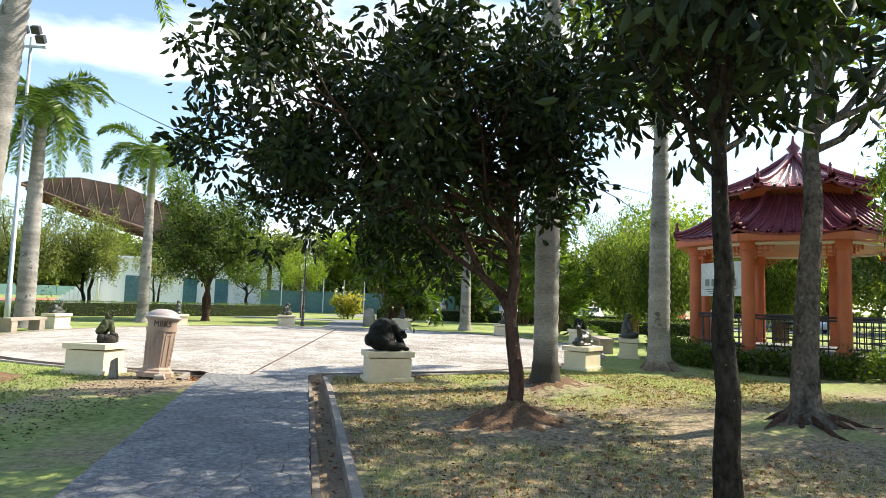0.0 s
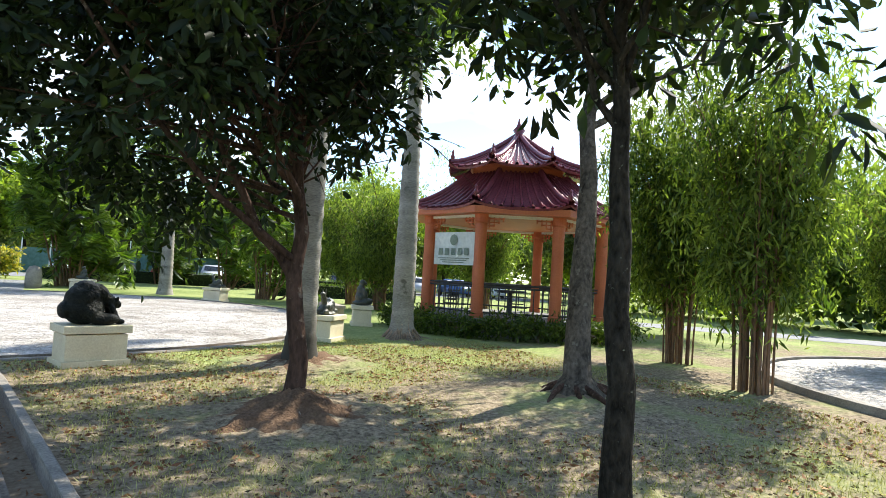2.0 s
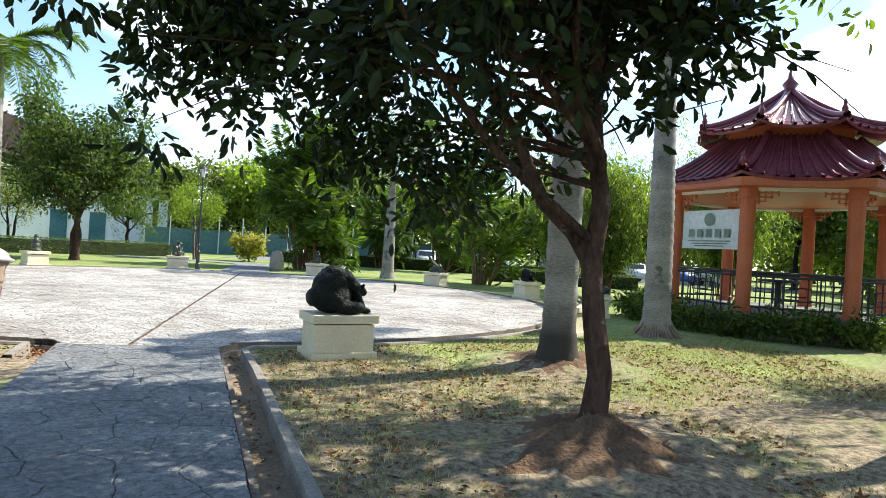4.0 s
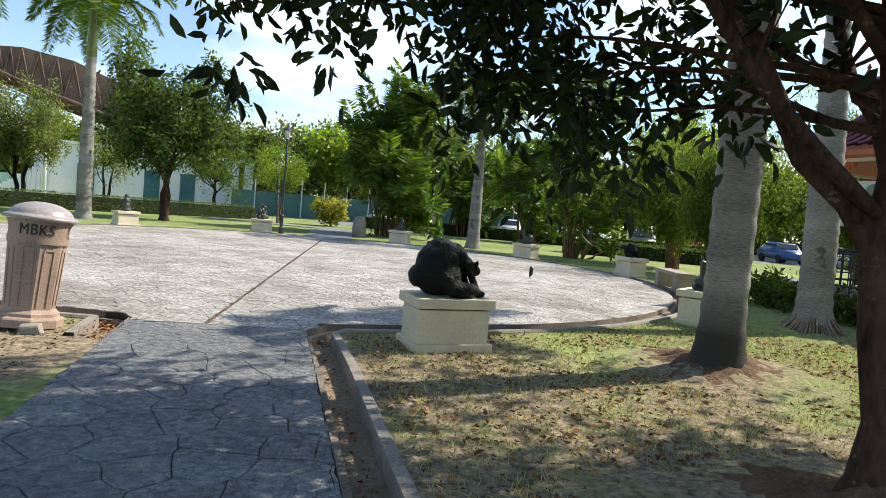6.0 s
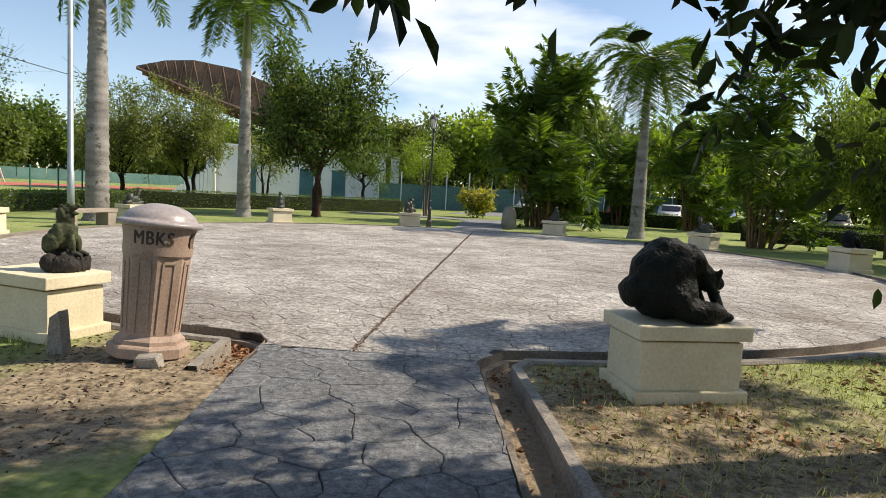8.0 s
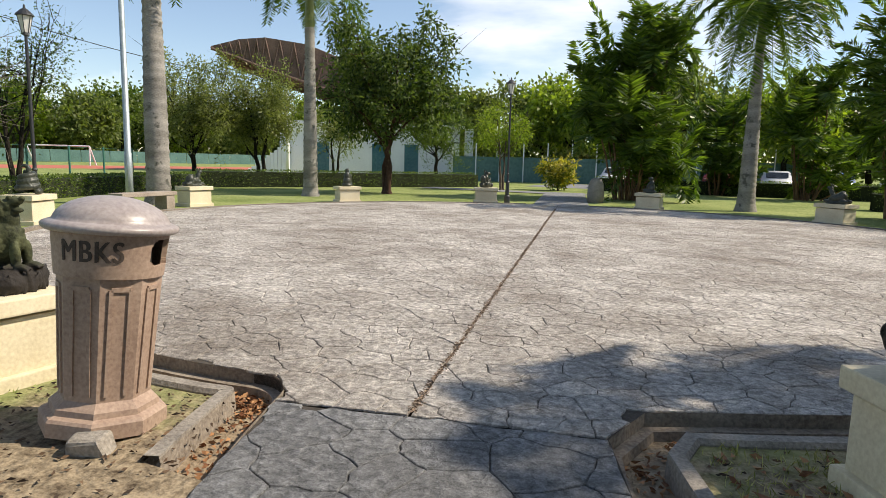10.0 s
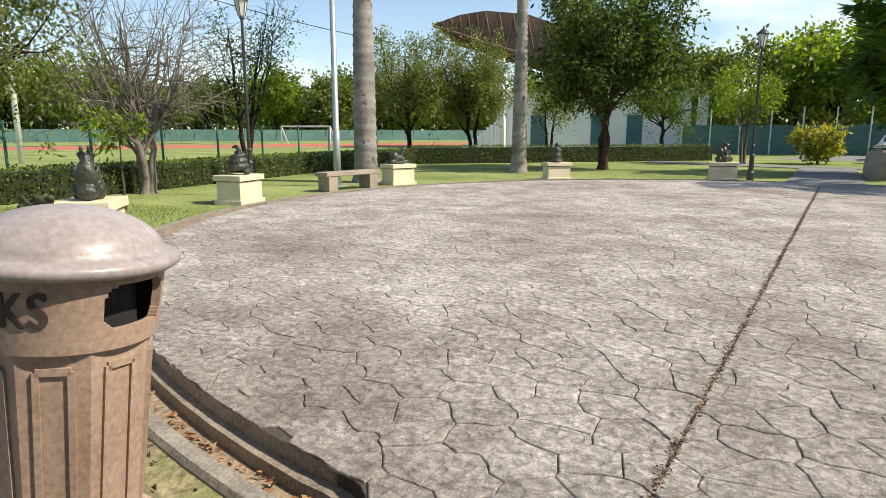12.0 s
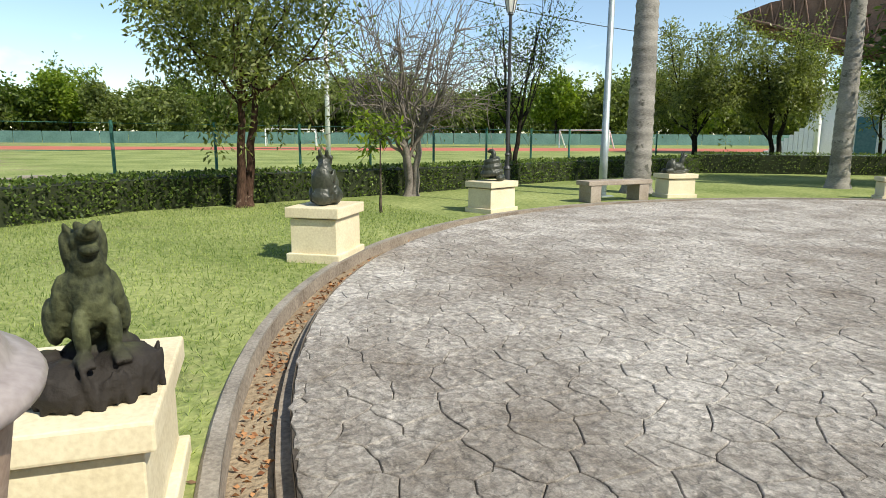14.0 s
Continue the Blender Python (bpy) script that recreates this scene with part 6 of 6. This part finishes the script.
cb = a + (b - a) * t
cb[:, 2] -= 0.9 * np.sin(np.pi * t[:, 0])
tb.add(cb, [0.025] * 24, 5)
tagged(part("overhead_cable", tb.mesh("overhead_cable"), M["cable"]), "black overhead cable sagging along the field", "cable")

# ---- stamped stones of the plaza and the path ----
def clip(poly, p, n):
    """The part of a convex polygon where (q - p) . n is at most 0."""
    out = []
    for i in range(len(poly)):
        a, b = poly[i], poly[(i + 1) % len(poly)]
        da, db = (a[0] - p[0]) * n[0] + (a[1] - p[1]) * n[1], (b[0] - p[0]) * n[0] + (b[1] - p[1]) * n[1]
        if da <= 0:
            out.append(a)
        if (da < 0) != (db < 0) and da != db:
            k = da / (da - db)
            out.append((a[0] + (b[0] - a[0]) * k, a[1] + (b[1] - a[1]) * k))
    return out

def cells(x0, x1, y0, y1, step, seed, keep):
    """Irregular flagstones: the Voronoi cells of a jittered grid; keep() trims or drops each."""
    rng = np.random.default_rng(seed)
    nx, ny = int((x1 - x0) / step / 1.12) + 3, int((y1 - y0) / step / 0.92) + 3
    g = np.stack(np.meshgrid(np.arange(nx), np.arange(ny), indexing="ij"), -1).astype(float)
    g[:, 1::2, 0] += 0.5
    g += rng.uniform(-0.36, 0.36, g.shape)
    g = g * step * np.array([1.12, 0.92]) + [x0, y0]
    for i in range(nx):
        for j in range(ny):
            p = g[i, j]
            poly = keep(p, [(p[0] - step, p[1] - step), (p[0] + step, p[1] - step), (p[0] + step, p[1] + step), (p[0] - step, p[1] + step)])
            if not poly:
                continue
            for di in (-2, -1, 0, 1, 2):
                for dj in (-2, -1, 0, 1, 2):
                    a, b = i + di, j + dj
                    if (di or dj) and 0 <= a < nx and 0 <= b < ny:
                        q = g[a, b]
                        poly = clip(poly, ((p[0] + q[0]) / 2, (p[1] + q[1]) / 2), (q[0] - p[0], q[1] - p[1]))
                        if len(poly) < 3:
                            break
                if len(poly) < 3:
                    break
            if len(poly) >= 3:
                yield p, poly

def stone_geo(poly, rng):
    """Vertices and faces of one worn stone with a rounded rim."""
    pts = []
    for i in range(len(poly)):
        a, b = Vector((*poly[i], 0)), Vector((*poly[(i + 1) % len(poly)], 0))
        pts.append(a)
        ln = (b - a).length
        lo, hi = (a, b) if (a.x, a.y) < (b.x, b.y) else (b, a)
        for u in ((0.33, 0.67) if lo is a else (0.67, 0.33)):
            if ln > 0.1 and min(abs(a.x) + abs(b.x), abs(a.y - 14.2) + abs(b.y - 14.2)) > 0.07:
                m = lo.lerp(hi, u)
                pts.append(m + Vector((noise.noise(m * 7.3), noise.noise(m * 7.3 + Vector((9, 3, 1))), 0)) * 0.036)
    c = sum(pts, Vector()) / len(pts)
    h = rng.normal() * 0.0012
    rings = []
    for inset, z in ((0.0025, -0.013), (0.0045, -0.004 + h), (0.0095, h)):
        rings.append([c + (p - c) * max(0.2, 1 - inset / max(0.05, (p - c).length)) + Vector((0, 0, z)) for p in pts])
    n = len(pts)
    v = [p for r in rings for p in r]
    f = [(k * n + i, k * n + (i + 1) % n, (k + 1) * n + (i + 1) % n, (k + 1) * n + i) for k in (0, 1) for i in range(n)]
    f.append(tuple(2 * n + i for i in range(n)))
    return v, f

def area(poly):
    return abs(sum(poly[i][0] * poly[i - 1][1] - poly[i - 1][0] * poly[i][1] for i in range(len(poly)))) / 2

def keep_plaza(p, poly):
    d = math.hypot(p[0] - C.x, p[1] - C.y)
    if -1.25 < p[0] < 1.36 and -0.3 < p[1] < 0.8:
        poly = clip(poly, (0, 0.008), (0, -1))
        if p[0] > 0.6 and len(poly) > 2:
            poly = clip(poly, (1.085, 0), (0.874, -0.486))
        if p[0] < -0.4 and len(poly) > 2:
            q = Vector((p[0] + 1.22, p[1] - 0.06))
            if q.length < 0.3:
                return None
            q.normalize()
            poly = clip(poly, (-1.22 + 0.375 * q.x, 0.06 + 0.355 * q.y), (-q.x, -q.y))
        return poly if len(poly) > 2 else None
    if d > R + 0.1:
        return None
    n = ((p[0] - C.x) / d, (p[1] - C.y) / d)
    if d > R - 0.8:
        a = math.atan2(n[1], n[0])
        for s in (-0.03, 0, 0.03):
            m = (math.cos(a + s), math.sin(a + s))
            poly = clip(poly, (C.x + m[0] * (R - 0.012), C.y + m[1] * (R - 0.012)), m)
    return poly if len(poly) > 2 else None

def keep_path(p, poly):
    if p[1] < -15 or p[1] > 0.15:
        return None
    poly = clip(poly, (0, -0.012), (0, 1))
    for line, s in ((PATH_R, 1), (PATH_L, -1)):
        w = (line[1] - line[0]).normalized()
        n = (-w.y * s, w.x * s)
        poly = clip(poly, (line[0].x - n[0] * 0.006, line[0].y - n[1] * 0.006), n)
        if len(poly) < 3:
            return None
    return poly

srng = np.random.default_rng(3)
rest_v, rest_f = [], []
def cut(gen, lines):
    """Splits every stone that crosses one of the straight joints."""
    for p, poly in gen:
        pieces = [poly]
        for q, n in lines:
            nxt = []
            for s in pieces:
                for sign in (1, -1):
                    k = clip(s, (q[0] - sign * n[0] * 0.007, q[1] - sign * n[1] * 0.007), (sign * n[0], sign * n[1]))
                    if len(k) > 2:
                        nxt.append(k)
            pieces = nxt
        for s in pieces:
            yield p, s
def lay(parent, gen, near, material, limit=300):
    items = sorted(((near(p), i, poly) for i, (p, poly) in enumerate(gen) if area(poly) > 0.004))
    for k, (d, i, poly) in enumerate(items):
        v, f = stone_geo(poly, srng)
        if k < limit:
            me = bpy.data.meshes.new("stone")
            me.from_pydata(v, [], f)
            part("stone", me, material, parent)
        else:
            n = len(rest_v)
            rest_v.extend(v)
            rest_f.extend(tuple(n + q for q in face) for face in f)
lay(plaza, cut(cells(C.x - R, C.x + R, C.y - R - 0.5, C.y + R, 0.285, 5, keep_plaza), [((0, 0), (1, 0)), ((0, 14.2), (0, 1))]), lambda p: math.hypot(p[0] + 1.5, p[1] - 0.3), M["stone"])
me = bpy.data.meshes.new("stones")
me.from_pydata(rest_v, [], rest_f)
o = part("stones", me, M["stone_far"], plaza)
o["kind"] = "stuff"
rest_v, rest_f = [], []
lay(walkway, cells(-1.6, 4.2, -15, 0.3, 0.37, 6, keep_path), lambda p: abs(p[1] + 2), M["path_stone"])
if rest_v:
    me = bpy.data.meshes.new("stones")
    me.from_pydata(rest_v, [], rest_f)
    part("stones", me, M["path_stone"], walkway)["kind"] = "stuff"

# ---- grass blades and leaf litter ----
rng = np.random.default_rng(9)
def scatter(n, box, ok):
    p = np.stack([rng.uniform(box[0], box[1], n), rng.uniform(box[2], box[3], n), np.full(n, -0.035)], 1)
    return p[[ok(x, y) for x, y, z in p]]
def lawn_right(x, y):
    return math.hypot(x - C.x, y - C.y) > R + OUT + 0.03 and x > on_line(PATH_R, y).x + OUT + 0.05
def lawn_left(x, y):
    return math.hypot(x - C.x, y - C.y) > R + OUT + 0.03 and x < on_line(PATH_L, y).x - 0.03
for box, ok, n, name in (((1.4, 11, -11, 2.5), lawn_right, 95000, "lawn beside the footpath"), ((-13.5, -2.4, -8, 6), lawn_left, 90000, "lawn before the hedge")):
    p = scatter(n, box, ok)
    way = rng.normal(size=p.shape) * 0.55 + [0, 0, 0.8]
    ln = 0.06 * rng.uniform(0.5, 1.4, len(p))
    v, f = leaves_np(rng, p, way, ln, 0.007, 0)
    tagged(part("grass", mesh_np("grass", v, f), M["dry_blade"] if box[0] > 0 else M["grass_blade"]), "short green grass blades of the " + name, "grass", kind="stuff")
p = scatter(9000, (1.4, 11, -11, 1.5), lawn_right)
thick = np.array([noise.noise((x * 0.9, y * 0.9, 4.0)) + 0.5 * noise.noise((x * 3, y * 3, 7.0)) for x, y, z in p])
p = p[thick > -0.12]
heaps = np.concatenate([np.stack([x + rng.normal(size=n) * s, y + rng.normal(size=n) * s, np.zeros(n)], 1) for x, y, s, n in ((4.3, -4.3, 0.7, 500), (5.65, -0.75, 0.6, 300), (8.1, -4.5, 0.9, 400))])
p = np.concatenate([p, heaps[[lawn_right(x, y) for x, y, z in heaps]]])
p[:, 2] = -0.012 + 0.05 * (np.hypot(p[:, 0] - 4.3, p[:, 1] + 4.3) < 0.6) + 0.04 * (np.hypot(p[:, 0] - 5.65, p[:, 1] + 0.75) < 0.6)
way = rng.normal(size=p.shape) * [1, 1, 0.15]
v, f = leaves_np(rng, p, way, 0.085 * rng.uniform(0.4, 1.2, len(p)), 0.032, 0.3)
tagged(part("fallen_leaves", mesh_np("fallen_leaves", v, f), M["litter"]), "dry brown leaves fallen on the lawn", "leaf litter", kind="stuff")
for box, ok, n in (((1.4, 9, -11, 1.5), lawn_right, 7000), ((-4.5, -0.9, -7, 0.3), lawn_left, 3500)):
    p = scatter(n, box, ok)
    p[:, 2] = -0.016
    v, f = leaves_np(rng, p, rng.normal(size=p.shape) * [1, 1, 0.12], 0.045 * rng.uniform(0.4, 1.4, len(p)), 0.016, 0.3)
    tagged(part("rotting_leaves", mesh_np("rotting_leaves", v, f), M["dark_litter"]), "dark rotting leaf scraps on worn ground", "leaf litter", kind="stuff")
pts = []
for line, s in ((rim_right, 1), (rim_left, -1)):
    lo = offset_line(line, s * 0.19)
    for k in range(1500):
        i = rng.integers(0, min(60, len(lo) - 1))
        q = lo[i].lerp(lo[i + 1], rng.random())
        pts.append((q.x + rng.normal() * 0.05, q.y + rng.normal() * 0.05, -0.135 + 0.014 * rng.random()))
pts = np.array(pts)
v, f = leaves_np(rng, pts, rng.normal(size=pts.shape) * [1, 1, 0.2], 0.05 * rng.uniform(0.5, 1.4, len(pts)), 0.022, 0.3)
tagged(part("drain_litter", mesh_np("drain_litter", v, f), M["litter"]), "rust-brown leaf litter lying in the drain", "leaf litter", kind="stuff")
n = 5000
p = np.stack([rng.normal(size=n) * 0.012, rng.uniform(0.05, 17.5, n), np.full(n, 0.001)], 1)
v, f = leaves_np(rng, p, rng.normal(size=p.shape) * [1, 1, 0.1], 0.022, 0.014, 0.2)
tagged(part("joint_litter", mesh_np("joint_litter", v, f), M["root_fibre"]), "brown debris caught in the plaza's centre joint", "leaf litter", kind="stuff")
